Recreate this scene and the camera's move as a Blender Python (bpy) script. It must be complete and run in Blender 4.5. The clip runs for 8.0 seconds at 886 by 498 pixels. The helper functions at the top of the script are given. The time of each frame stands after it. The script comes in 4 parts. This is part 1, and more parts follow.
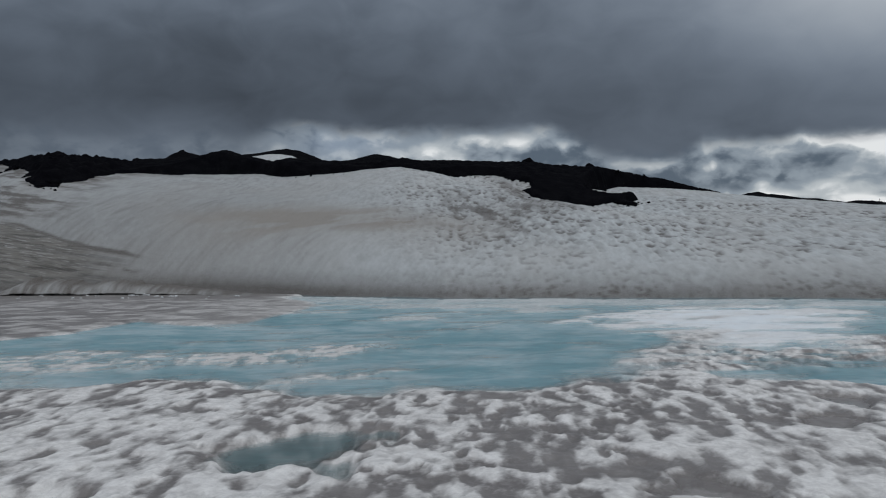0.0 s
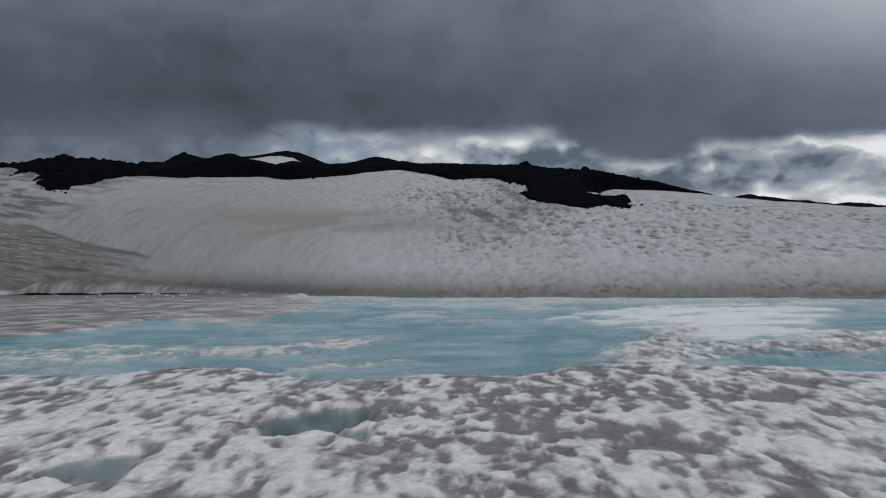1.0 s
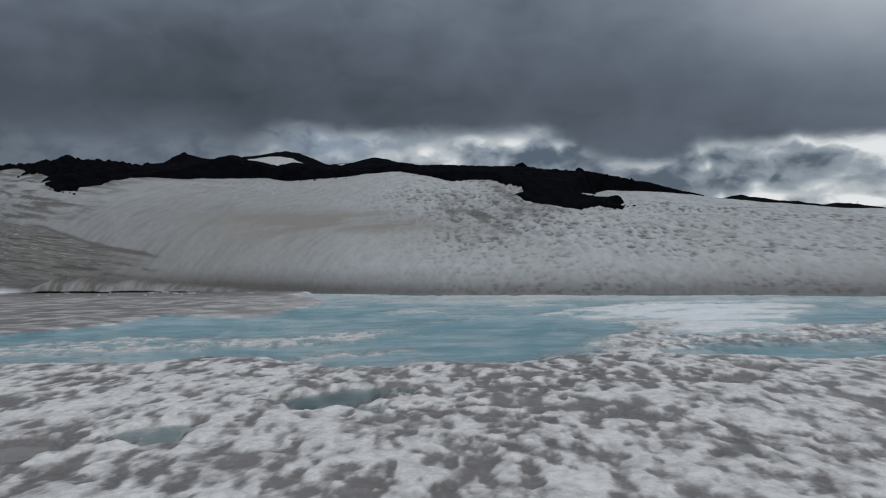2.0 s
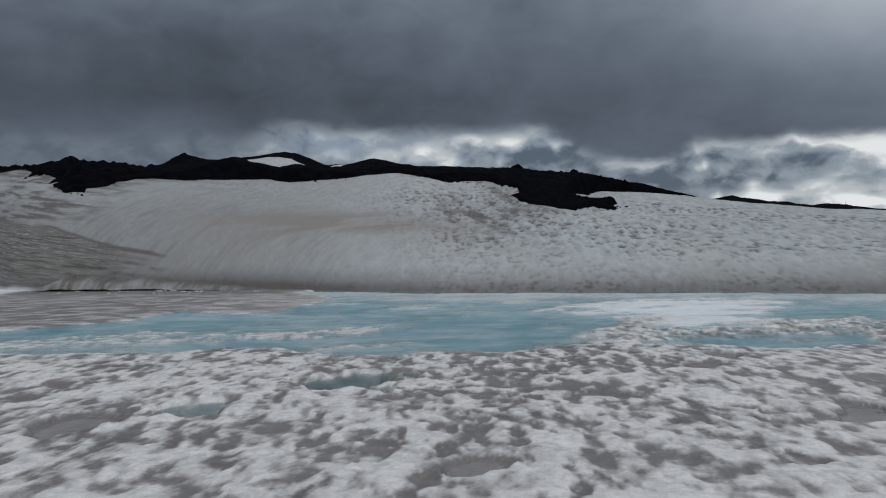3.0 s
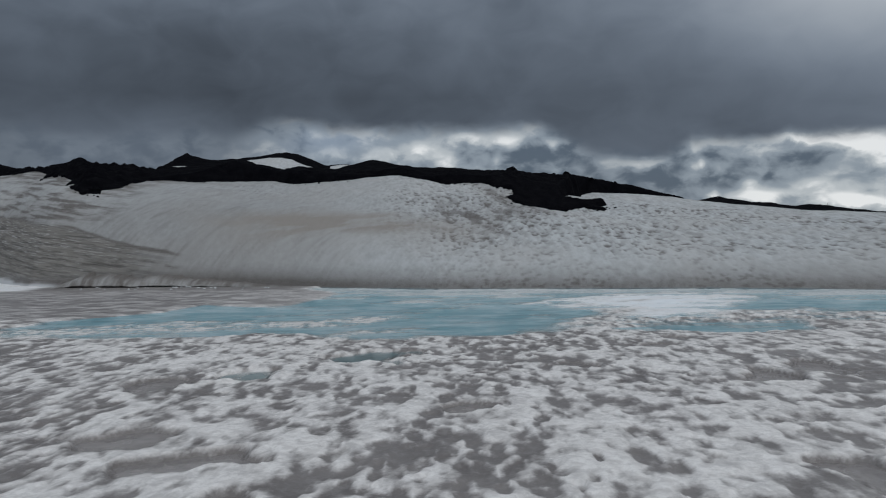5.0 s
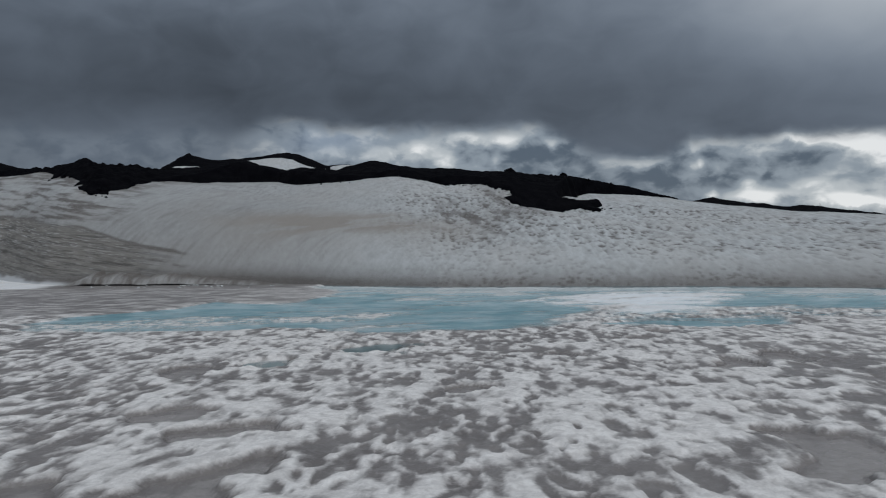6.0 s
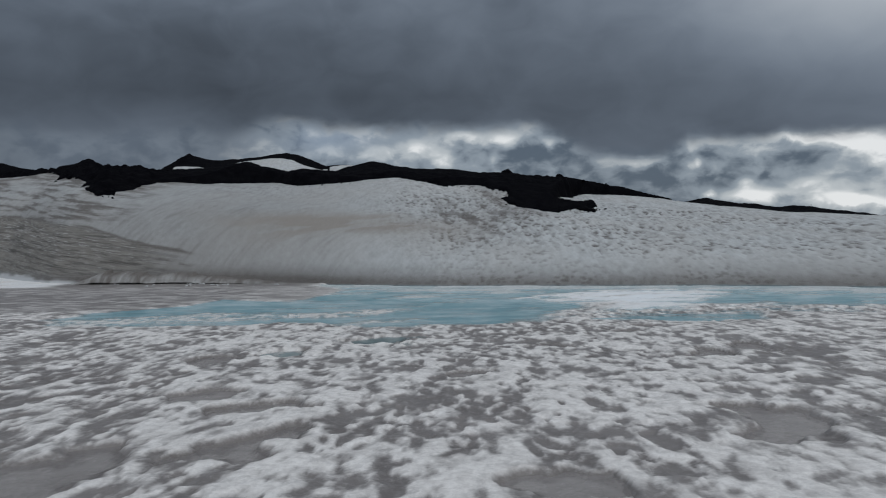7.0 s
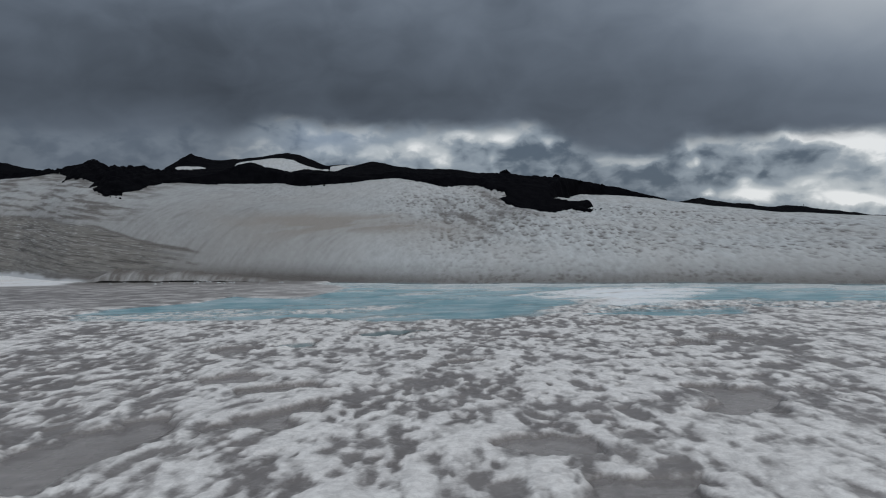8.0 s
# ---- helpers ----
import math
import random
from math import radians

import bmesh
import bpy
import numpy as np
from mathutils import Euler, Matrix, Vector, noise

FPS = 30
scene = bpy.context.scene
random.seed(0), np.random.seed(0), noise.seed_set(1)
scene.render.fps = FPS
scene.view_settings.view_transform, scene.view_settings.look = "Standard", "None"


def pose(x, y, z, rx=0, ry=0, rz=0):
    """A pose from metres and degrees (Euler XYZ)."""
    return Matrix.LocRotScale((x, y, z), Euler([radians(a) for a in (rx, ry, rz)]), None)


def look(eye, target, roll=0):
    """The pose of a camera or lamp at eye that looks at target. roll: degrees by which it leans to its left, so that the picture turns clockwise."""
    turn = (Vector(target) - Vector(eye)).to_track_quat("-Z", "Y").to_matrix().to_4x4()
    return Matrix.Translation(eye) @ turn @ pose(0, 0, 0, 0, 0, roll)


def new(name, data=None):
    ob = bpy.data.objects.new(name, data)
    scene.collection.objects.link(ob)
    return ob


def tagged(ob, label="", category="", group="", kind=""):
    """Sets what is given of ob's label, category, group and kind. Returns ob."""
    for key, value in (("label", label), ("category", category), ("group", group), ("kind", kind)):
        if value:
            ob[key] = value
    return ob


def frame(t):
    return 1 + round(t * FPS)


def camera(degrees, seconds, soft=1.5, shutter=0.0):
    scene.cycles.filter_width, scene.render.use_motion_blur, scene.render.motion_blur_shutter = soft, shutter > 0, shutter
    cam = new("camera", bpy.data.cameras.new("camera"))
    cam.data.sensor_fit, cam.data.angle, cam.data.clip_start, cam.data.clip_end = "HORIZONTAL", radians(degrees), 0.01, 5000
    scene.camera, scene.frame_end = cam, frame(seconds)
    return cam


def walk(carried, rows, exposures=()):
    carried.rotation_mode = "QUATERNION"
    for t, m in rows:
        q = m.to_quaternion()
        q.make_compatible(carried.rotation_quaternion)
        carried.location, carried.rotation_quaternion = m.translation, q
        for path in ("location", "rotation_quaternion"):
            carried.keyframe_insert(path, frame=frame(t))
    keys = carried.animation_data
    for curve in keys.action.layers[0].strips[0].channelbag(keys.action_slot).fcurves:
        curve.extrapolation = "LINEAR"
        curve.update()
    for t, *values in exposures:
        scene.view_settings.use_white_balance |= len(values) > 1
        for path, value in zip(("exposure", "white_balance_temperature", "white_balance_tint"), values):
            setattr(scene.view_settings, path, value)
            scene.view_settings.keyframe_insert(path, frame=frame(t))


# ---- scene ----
cam = camera(61.2, 8.0, soft=1.1)
PATH = [
    (0, (-0.072, -0.057, 3.013), (-0.068, 1.943, 3.005), -1.1),
    (0.5, (-0.096, -1.087, 3.038), (-0.092, 0.913, 3.031), -1.1),
    (1, (-0.129, -2.094, 3.039), (-0.121, -0.094, 3.033), -1.1),
    (1.5, (-0.189, -3.117, 3.06), (-0.177, -1.117, 3.053), -1.1),
    (3, (-0.35, -6.142, 3.12), (-0.326, -4.142, 3.11), -1.1),
    (3.5, (-0.388, -7.148, 3.141), (-0.361, -5.148, 3.13), -1.1),
    (4, (-0.418, -8.097, 3.156), (-0.388, -6.097, 3.144), -1.1),
    (4.5, (-0.443, -9.043, 3.175), (-0.412, -7.043, 3.162), -1.1),
    (6, (-0.58, -11.958, 3.235), (-0.545, -9.958, 3.219), -1.0),
    (6.5, (-0.641, -12.872, 3.257), (-0.603, -10.873, 3.241), -1.0),
    (7, (-0.706, -13.931, 3.282), (-0.665, -11.932, 3.264), -1.0),
    (7.5, (-0.769, -14.928, 3.307), (-0.726, -12.929, 3.287), -1.0),
    (8, (-0.822, -15.916, 3.325), (-0.778, -13.917, 3.304), -1.0),
]
walk(cam, [(t, look(eye, target, roll)) for t, eye, target, roll in PATH])

# ---------------------------------------------------------------- node helpers
class Nodes:
    """Short hand for building a node tree."""
    def __init__(self, tree):
        self.t = tree
        tree.nodes.clear()

    def add(self, kind, ins=()):
        n = self.t.nodes.new(kind)
        for k, v in dict(ins).items():
            self.put(n.inputs[k], v)
        return n

    def put(self, socket, v):
        if isinstance(v, bpy.types.NodeSocket):
            self.t.links.new(v, socket)
        else:
            socket.default_value = v

    def m(self, op, a, b=0.0, c=0.0, clamp=False):
        n = self.add("ShaderNodeMath")
        n.operation, n.use_clamp = op, clamp
        for i, v in enumerate((a, b, c)):
            self.put(n.inputs[i], v)
        return n.outputs[0]

    def mix(self, f, a, b, blend="MIX"):
        n = self.add("ShaderNodeMix")
        n.data_type, n.blend_type, n.clamp_factor = "RGBA", blend, True
        self.put(n.inputs["Factor"], f)
        self.put(n.inputs["A"], a if isinstance(a, bpy.types.NodeSocket) else (*a, 1))
        self.put(n.inputs["B"], b if isinstance(b, bpy.types.NodeSocket) else (*b, 1))
        return n.outputs["Result"]

    def step(self, v, lo, hi):
        n = self.add("ShaderNodeMapRange", {"Value": v, "From Min": lo, "From Max": hi})
        n.interpolation_type = "SMOOTHSTEP"
        return n.outputs["Result"]

    def line(self, v, stops):
        """Piecewise-linear curve through (input, output) stops, summed from clamped ramps."""
        out = stops[0][1]
        for (x0, y0), (x1, y1) in zip(stops, stops[1:]):
            n = self.add("ShaderNodeMapRange", {"Value": v, "From Min": x0, "From Max": x1, "To Min": 0.0, "To Max": y1 - y0})
            out = self.m("ADD", n.outputs["Result"], out)
        return out

    def bump2(self, u, v, cu, cv, su, sv):
        """A soft round hill of height one at (cu, cv)."""
        du = self.m("DIVIDE", self.m("SUBTRACT", u, cu), su)
        dv = self.m("DIVIDE", self.m("SUBTRACT", v, cv), sv)
        r = self.m("ADD", self.m("MULTIPLY", du, du), self.m("MULTIPLY", dv, dv))
        return self.m("POWER", 2.718, self.m("MULTIPLY", r, -1.0))

    def noise(self, vec, scale, detail=4.0, rough=0.55, warp=0.0):
        n = self.add("ShaderNodeTexNoise", {"Vector": vec, "Scale": scale, "Detail": detail, "Roughness": rough, "Distortion": warp})
        return n.outputs["Fac"]


# ---------------------------------------------------------------- world and sun
DECK_EDGE = [(-29.6, 9.9), (-27.0, 9.0), (-24.5, 8.53), (-21.7, 8.68), (-19.0, 8.71), (-17.3, 9.1), (-15.1, 8.35), (-13.5, 8.7), (-12.3, 9.2), (-10.2, 9.4), (-8.5, 9.1), (-7.3, 8.75), (-4.7, 8.65), (0.0, 8.63), (6.0, 8.62), (7.5, 8.7), (8.6, 8.75),
             (9.8, 8.13), (11.5, 7.34), (12.7, 6.72), (14.4, 6.43), (17.6, 6.46), (18.6, 7.04), (19.4, 7.71), (22.2, 7.48), (24.5, 7.53), (25.9, 8.01), (27.6, 7.8), (31.6, 7.98), (35.6, 7.97), (43.5, 7.41)]
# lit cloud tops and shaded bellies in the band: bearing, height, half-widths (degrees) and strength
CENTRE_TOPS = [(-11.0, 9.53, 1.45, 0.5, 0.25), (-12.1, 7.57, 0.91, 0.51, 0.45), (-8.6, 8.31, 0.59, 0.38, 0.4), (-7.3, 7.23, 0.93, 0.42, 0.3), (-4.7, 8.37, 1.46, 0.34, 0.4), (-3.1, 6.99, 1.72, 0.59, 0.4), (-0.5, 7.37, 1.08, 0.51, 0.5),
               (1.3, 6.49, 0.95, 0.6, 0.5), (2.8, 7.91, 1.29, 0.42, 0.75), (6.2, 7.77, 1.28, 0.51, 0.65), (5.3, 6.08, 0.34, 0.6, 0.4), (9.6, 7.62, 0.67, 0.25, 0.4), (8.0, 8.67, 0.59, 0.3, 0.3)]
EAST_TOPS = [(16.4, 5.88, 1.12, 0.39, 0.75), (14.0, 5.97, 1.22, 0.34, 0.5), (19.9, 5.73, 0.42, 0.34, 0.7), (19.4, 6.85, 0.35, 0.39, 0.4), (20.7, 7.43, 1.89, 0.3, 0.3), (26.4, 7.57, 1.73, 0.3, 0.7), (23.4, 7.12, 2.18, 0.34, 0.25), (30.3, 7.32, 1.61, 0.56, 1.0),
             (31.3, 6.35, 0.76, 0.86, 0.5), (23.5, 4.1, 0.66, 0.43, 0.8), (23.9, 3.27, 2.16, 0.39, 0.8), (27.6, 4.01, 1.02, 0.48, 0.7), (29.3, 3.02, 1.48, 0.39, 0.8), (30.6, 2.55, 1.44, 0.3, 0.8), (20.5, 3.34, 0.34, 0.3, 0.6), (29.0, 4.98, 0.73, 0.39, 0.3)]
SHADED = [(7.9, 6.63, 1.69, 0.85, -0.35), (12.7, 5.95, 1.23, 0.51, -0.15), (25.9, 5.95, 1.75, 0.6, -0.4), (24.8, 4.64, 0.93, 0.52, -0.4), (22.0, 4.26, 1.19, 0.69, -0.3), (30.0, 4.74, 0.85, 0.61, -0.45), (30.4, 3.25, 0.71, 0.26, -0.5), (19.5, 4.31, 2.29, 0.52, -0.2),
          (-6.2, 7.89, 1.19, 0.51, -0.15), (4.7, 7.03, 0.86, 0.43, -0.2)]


def make_world():
    w = bpy.data.worlds.new("overcast_sky")
    scene.world = w
    w.use_nodes = True
    n = Nodes(w.node_tree)
    d = n.add("ShaderNodeTexCoord").outputs["Generated"]
    xyz = n.add("ShaderNodeSeparateXYZ", {0: d})
    x, y, z = xyz.outputs
    az = n.m("MULTIPLY", n.m("ARCTAN2", x, y), 57.2958)
    el = n.m("MULTIPLY", n.m("ARCSINE", z), 57.2958)
    # cloud fields: broad rolls, billows and wisps
    flat = n.add("ShaderNodeCombineXYZ", {0: n.m("MULTIPLY", az, 0.05), 1: n.m("MULTIPLY", el, 0.08)}).outputs[0]
    broad = n.noise(flat, 1.3, 3.0, 0.5)
    billow = n.noise(flat, 4.6, 4.0, 0.5, 0.5)
    fine = n.noise(flat, 12.0, 4.0, 0.5, 0.3)
    # the deck: darkest in its lower belly, brighter towards the zenith and behind
    deck = n.line(el, [(-5, 0.14), (3, 0.14), (7, 0.104), (11, 0.084), (15, 0.119), (19, 0.17), (32, 0.30), (60, 0.50), (90, 0.58)])
    mottling = n.m("ADD", n.m("MULTIPLY", broad, 1.0), n.m("MULTIPLY", billow, 0.55))
    deck = n.m("MULTIPLY", deck, n.m("ADD", n.m("MULTIPLY", mottling, 1.13), 0.09))
    deck = n.m("ADD", deck, n.m("MULTIPLY", n.bump2(az, el, -23, 7.4, 8, 2.2), 0.03))
    back = n.step(y, 0.25, -0.7)
    deck = n.m("ADD", deck, n.m("MULTIPLY", back, 0.30))
    veil = n.m("MULTIPLY", n.bump2(az, el, 37, 21, 16, 9), 0.47)
    deck = n.m("ADD", deck, veil)
    deck = n.m("ADD", deck, n.m("MULTIPLY", n.bump2(az, el, 12, 14, 16, 7), 0.018))
    cool = n.step(deck, 0.45, 0.08)
    grey = n.mix(cool, (0.89, 0.985, 1.10), (0.785, 0.97, 1.245))
    deck_col = n.mix(1.0, grey, n.add("ShaderNodeCombineXYZ", {0: deck, 1: deck, 2: deck}).outputs[0], "MULTIPLY")
    ev = n.m("DIVIDE", el, n.m("MAXIMUM", n.m("COSINE", n.m("ARCTAN2", x, y)), 0.5))
    # ragged lower edge of the deck, with billowing cloud in the open band below it
    swell = n.noise(flat, 3.4, 5.0, 0.5)
    wa = n.m("ADD", az, n.m("MULTIPLY", n.m("SUBTRACT", billow, 0.5), 2.4))
    we = n.m("ADD", ev, n.m("MULTIPLY", n.m("SUBTRACT", fine, 0.5), 1.1))
    hem = n.m("SUBTRACT", we, n.line(az, DECK_EDGE))
    open_sky = n.m("MULTIPLY", n.step(hem, 0.75, -0.75), n.line(az, [(-34, 0.2), (-15, 0.3), (-12, 0.68), (-8, 0.95), (9.5, 1.0), (12, 0.75), (19, 0.9), (24, 1.0), (70, 1.0), (95, 0.2)]))
    open_sky = n.m("MULTIPLY", open_sky, n.step(y, -0.1, 0.25))
    light = n.line(az, [(-34, 0.2), (-15, 0.22), (-11, 0.30), (-4, 0.42), (7, 0.36), (10, 0.10), (18, 0.10), (22, 0.34), (34, 0.62)])
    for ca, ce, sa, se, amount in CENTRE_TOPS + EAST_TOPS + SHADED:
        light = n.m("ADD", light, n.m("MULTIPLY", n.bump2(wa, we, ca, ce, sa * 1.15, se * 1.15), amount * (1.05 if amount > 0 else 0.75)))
    light = n.m("ADD", light, n.m("MULTIPLY", n.m("SUBTRACT", swell, 0.5), 1.3))
    light = n.m("ADD", light, n.m("MULTIPLY", n.m("SUBTRACT", fine, 0.5), 1.2))
    sky = n.add("ShaderNodeTexSky")
    sky.sky_type, sky.sun_disc, sky.sun_elevation, sky.sun_rotation = "NISHITA", False, radians(48), radians(140)
    blue = n.mix(1.0, sky.outputs["Color"], (0.055, 0.055, 0.055), "MULTIPLY")
    body = n.mix(n.step(light, -0.05, 0.42), (0.085, 0.112, 0.150), (0.255, 0.300, 0.350))
    body = n.mix(n.step(light, 0.38, 0.80), body, (0.46, 0.50, 0.53))
    body = n.mix(n.step(light, 0.75, 1.25), body, (0.80, 0.82, 0.83))
    body = n.mix(n.m("MULTIPLY", n.bump2(wa, we, -7.5, 7.8, 4.0, 1.0), 0.3), body, (0.25, 0.33, 0.47))
    body = n.mix(0.08, body, blue)
    col = n.mix(open_sky, deck_col, body)
    bg = n.add("ShaderNodeBackground", {"Color": col, "Strength": 1.0})
    out = n.add("ShaderNodeOutputWorld")
    n.t.links.new(bg.outputs[0], out.inputs[0])


make_world()
sun = bpy.data.lights.new("sun", "SUN")
sun.energy, sun.angle, sun.color = 0.55, radians(35), (1.0, 0.98, 0.96)
new("sun", sun).matrix_world = look((30, -36, 52), (0, 0, 0))


# ---------------------------------------------------------------- materials
def material(name):
    mat = bpy.data.materials.new(name)
    mat.use_nodes = True
    n = Nodes(mat.node_tree)
    out = n.add("ShaderNodeOutputMaterial")
    return mat, n, out


def attr(n, name):
    a = n.add("ShaderNodeAttribute")
    a.attribute_name = name
    return a.outputs["Fac"]


def finish(n, out, colour, rough, bump_height=None, strength=0.4, distance=0.02, **more):
    p = n.add("ShaderNodeBsdfPrincipled", {"Base Color": colour, "Roughness": rough})
    for k, v in more.items():
        n.put(p.inputs[k.replace("_", " ")], v)
    if bump_height is not None:
        b = n.add("ShaderNodeBump", {"Height": bump_height, "Strength": strength, "Distance": distance})
        n.t.links.new(b.outputs[0], p.inputs["Normal"])
    n.t.links.new(p.outputs[0], out.inputs[0])
    return p


def mat_snow_field():
    mat, n, out = material("old_snow_with_slush")
    pos = n.add("ShaderNodeNewGeometry").outputs["Position"]
    grain = n.noise(pos, 34.0, 5.0, 0.65)
    clump = n.noise(pos, 5.5, 5.0, 0.62, 0.4)
    wide = n.noise(pos, 0.55, 3.0, 0.5)
    dirt = attr(n, "dirt")
    speck = n.noise(pos, 15.0, 4.0, 0.6)
    edge = n.m("ADD", dirt, n.m("MULTIPLY", n.m("SUBTRACT", clump, 0.5), 0.7))
    edge = n.m("ADD", edge, n.m("MULTIPLY", n.m("SUBTRACT", speck, 0.5), 0.42))
    slush = n.m("MULTIPLY", n.step(edge, 0.0, 0.92), n.m("ADD", 0.82, n.m("MULTIPLY", speck, 0.42)), clamp=True)
    # snow's own mottling plus soft cup shade put into the colour
    snow = n.mix(n.step(clump, 0.3, 0.7), (0.65, 0.62, 0.596), (0.91, 0.882, 0.853))
    snow = n.mix(n.m("MULTIPLY", n.step(grain, 0.45, 0.75), 0.25), snow, (0.48, 0.47, 0.46))
    stretched = n.add("ShaderNodeVectorMath", {0: pos, 1: (1.0, 0.7, 1.0)})
    stretched.operation = "MULTIPLY"
    dusting = n.noise(stretched.outputs[0], 2.4, 6.0, 0.68, 0.6)
    snow = n.mix(n.m("MULTIPLY", n.step(dusting, 0.46, 0.68), 0.5), snow, (0.392, 0.372, 0.362))
    grey = n.mix(n.step(wide, 0.35, 0.65), (0.156, 0.138, 0.130), (0.216, 0.195, 0.185))
    grey = n.mix(n.m("MULTIPLY", n.step(clump, 0.45, 0.7), 0.45), grey, (0.32, 0.302, 0.291))
    grey = n.mix(n.m("MULTIPLY", n.step(grain, 0.5, 0.8), 0.4), grey, (0.13, 0.118, 0.11))
    col = n.mix(slush, snow, grey)
    col = n.mix(attr(n, "clean"), col, (0.80, 0.83, 0.85))
    rough = n.m("SUBTRACT", 0.75, n.m("MULTIPLY", slush, 0.3))
    h = n.m("ADD", n.m("MULTIPLY", grain, 0.3), clump)
    finish(n, out, col, rough, h, 0.3, 0.025)
    return mat


def mat_bank():
    mat, n, out = material("dirty_bank_snow")
    pos = n.add("ShaderNodeNewGeometry").outputs["Position"]
    px, py, pz = n.add("ShaderNodeSeparateXYZ", {0: pos}).outputs
    along = n.add("ShaderNodeCombineXYZ", {0: n.m("SUBTRACT", px, n.m("MULTIPLY", py, 0.5)), 1: n.m("MULTIPLY", py, 0.4), 2: 0.0}).outputs[0]
    combed = n.m("ADD", n.m("MULTIPLY", n.noise(along, 1.3, 4.0, 0.52, 0.7), 0.6), 0.2)
    drawn = n.add("ShaderNodeCombineXYZ", {0: px, 1: n.m("MULTIPLY", py, 0.1), 2: pz}).outputs[0]
    pitted = n.noise(drawn, 2.1, 5.0, 0.6, 0.3)
    fine = n.mix(n.m("MULTIPLY", attr(n, "comb"), 0.6), pitted, combed)
    grit = n.noise(pos, 14.0, 4.0, 0.65)
    wide = n.noise(pos, 0.12, 3.0, 0.5)
    # shade of the dimples put into the snow tone: darker in pits, lighter on bumps
    snow = n.mix(n.step(fine, 0.32, 0.68), (0.44, 0.449, 0.449), (0.605, 0.626, 0.628))
    snow = n.mix(n.m("MULTIPLY", n.step(wide, 0.4, 0.65), 0.35), snow, (0.50, 0.485, 0.465))
    col = n.mix(n.m("MULTIPLY", attr(n, "dirt"), n.m("ADD", 0.6, n.m("MULTIPLY", grit, 0.7))), snow, (0.094, 0.081, 0.072))
    # thin tilted layers laid bare on the fan
    slant = n.m("ADD", pz, n.m("MULTIPLY", px, 0.12))
    layered = n.add("ShaderNodeCombineXYZ", {0: n.m("MULTIPLY", px, 0.2), 1: n.m("MULTIPLY", py, 0.04), 2: n.m("MULTIPLY", slant, 3.0)}).outputs[0]
    layers = n.noise(layered, 1.3, 6.0, 0.66, 0.5)
    flecks = n.noise(layered, 3.6, 4.0, 0.6, 0.3)
    bare = n.mix(n.step(layers, 0.36, 0.58), (0.052, 0.048, 0.044), (0.195, 0.184, 0.166))
    bare = n.mix(n.m("MULTIPLY", n.step(flecks, 0.52, 0.68), n.line(pz, [(1.5, 0.35), (3.0, 0.6), (5.0, 1.0)])), bare, (0.47, 0.465, 0.455))
    col = n.mix(n.m("MULTIPLY", attr(n, "fan"), 0.9), col, bare)
    col = n.mix(attr(n, "silt"), col, (0.270, 0.238, 0.205))
    col = n.mix(attr(n, "clean"), col, (0.78, 0.80, 0.82))
    h = n.m("ADD", fine, n.m("MULTIPLY", grit, 0.4))
    finish(n, out, col, 0.8, h, 0.6, 0.2)
    return mat


def mat_lava():
    mat, n, out = material("black_lava_rock")
    pos = n.add("ShaderNodeNewGeometry").outputs["Position"]
    a = n.noise(pos, 0.8, 6.0, 0.65)
    b = n.noise(pos, 6.0, 4.0, 0.6)
    col = n.mix(n.step(a, 0.35, 0.7), (0.0022, 0.0024, 0.0036), (0.0052, 0.0053, 0.0068))
    col = n.mix(n.m("MULTIPLY", n.step(b, 0.55, 0.75), 0.6), col, (0.016, 0.0148, 0.0146))
    finish(n, out, col, 0.95, n.m("ADD", a, n.m("MULTIPLY", b, 0.5)), 0.8, 0.3, Specular_IOR_Level=0.02)
    return mat


def mat_water(name, deep, shallow, clarity, rough):
    """Still, silty melt water: seen through where it is shallow."""
    mat, n, out = material(name)
    pos = n.add("ShaderNodeNewGeometry").outputs["Position"]
    scaled = n.add("ShaderNodeVectorMath", {0: pos, 1: (0.5, 1.0, 1.0)})
    scaled.operation = "MULTIPLY"
    streak = scaled.outputs[0]
    cloud = n.m("ADD", n.m("MULTIPLY", n.noise(streak, 0.8, 6.0, 0.62, 1.2), 0.6), n.m("MULTIPLY", n.noise(pos, 0.22, 4.0, 0.55, 0.8), 0.4))
    fine = n.noise(streak, 5.0, 5.0, 0.6)
    depth = attr(n, "depth")
    tint = n.mix(n.step(cloud, 0.40, 0.64), deep, shallow)
    p = n.add("ShaderNodeBsdfPrincipled", {"Base Color": tint, "Roughness": n.m("ADD", rough, n.m("MULTIPLY", fine, 0.25)), "IOR": 1.31})
    b = n.add("ShaderNodeBump", {"Height": fine, "Strength": 0.15, "Distance": 0.02})
    n.t.links.new(b.outputs[0], p.inputs["Normal"])
    thick = n.m("SUBTRACT", 1.0, n.m("POWER", 2.718, n.m("MULTIPLY", depth, -clarity)))
    thick = n.m("MULTIPLY", thick, n.m("ADD", 0.74, n.m("MULTIPLY", n.m("SUBTRACT", fine, 0.5), 0.5)), clamp=True)
    clear = n.add("ShaderNodeBsdfTransparent")
    mixed = n.add("ShaderNodeMixShader", {0: thick, 1: clear.outputs[0], 2: p.outputs[0]})
    n.t.links.new(mixed.outputs[0], out.inputs[0])
    return mat


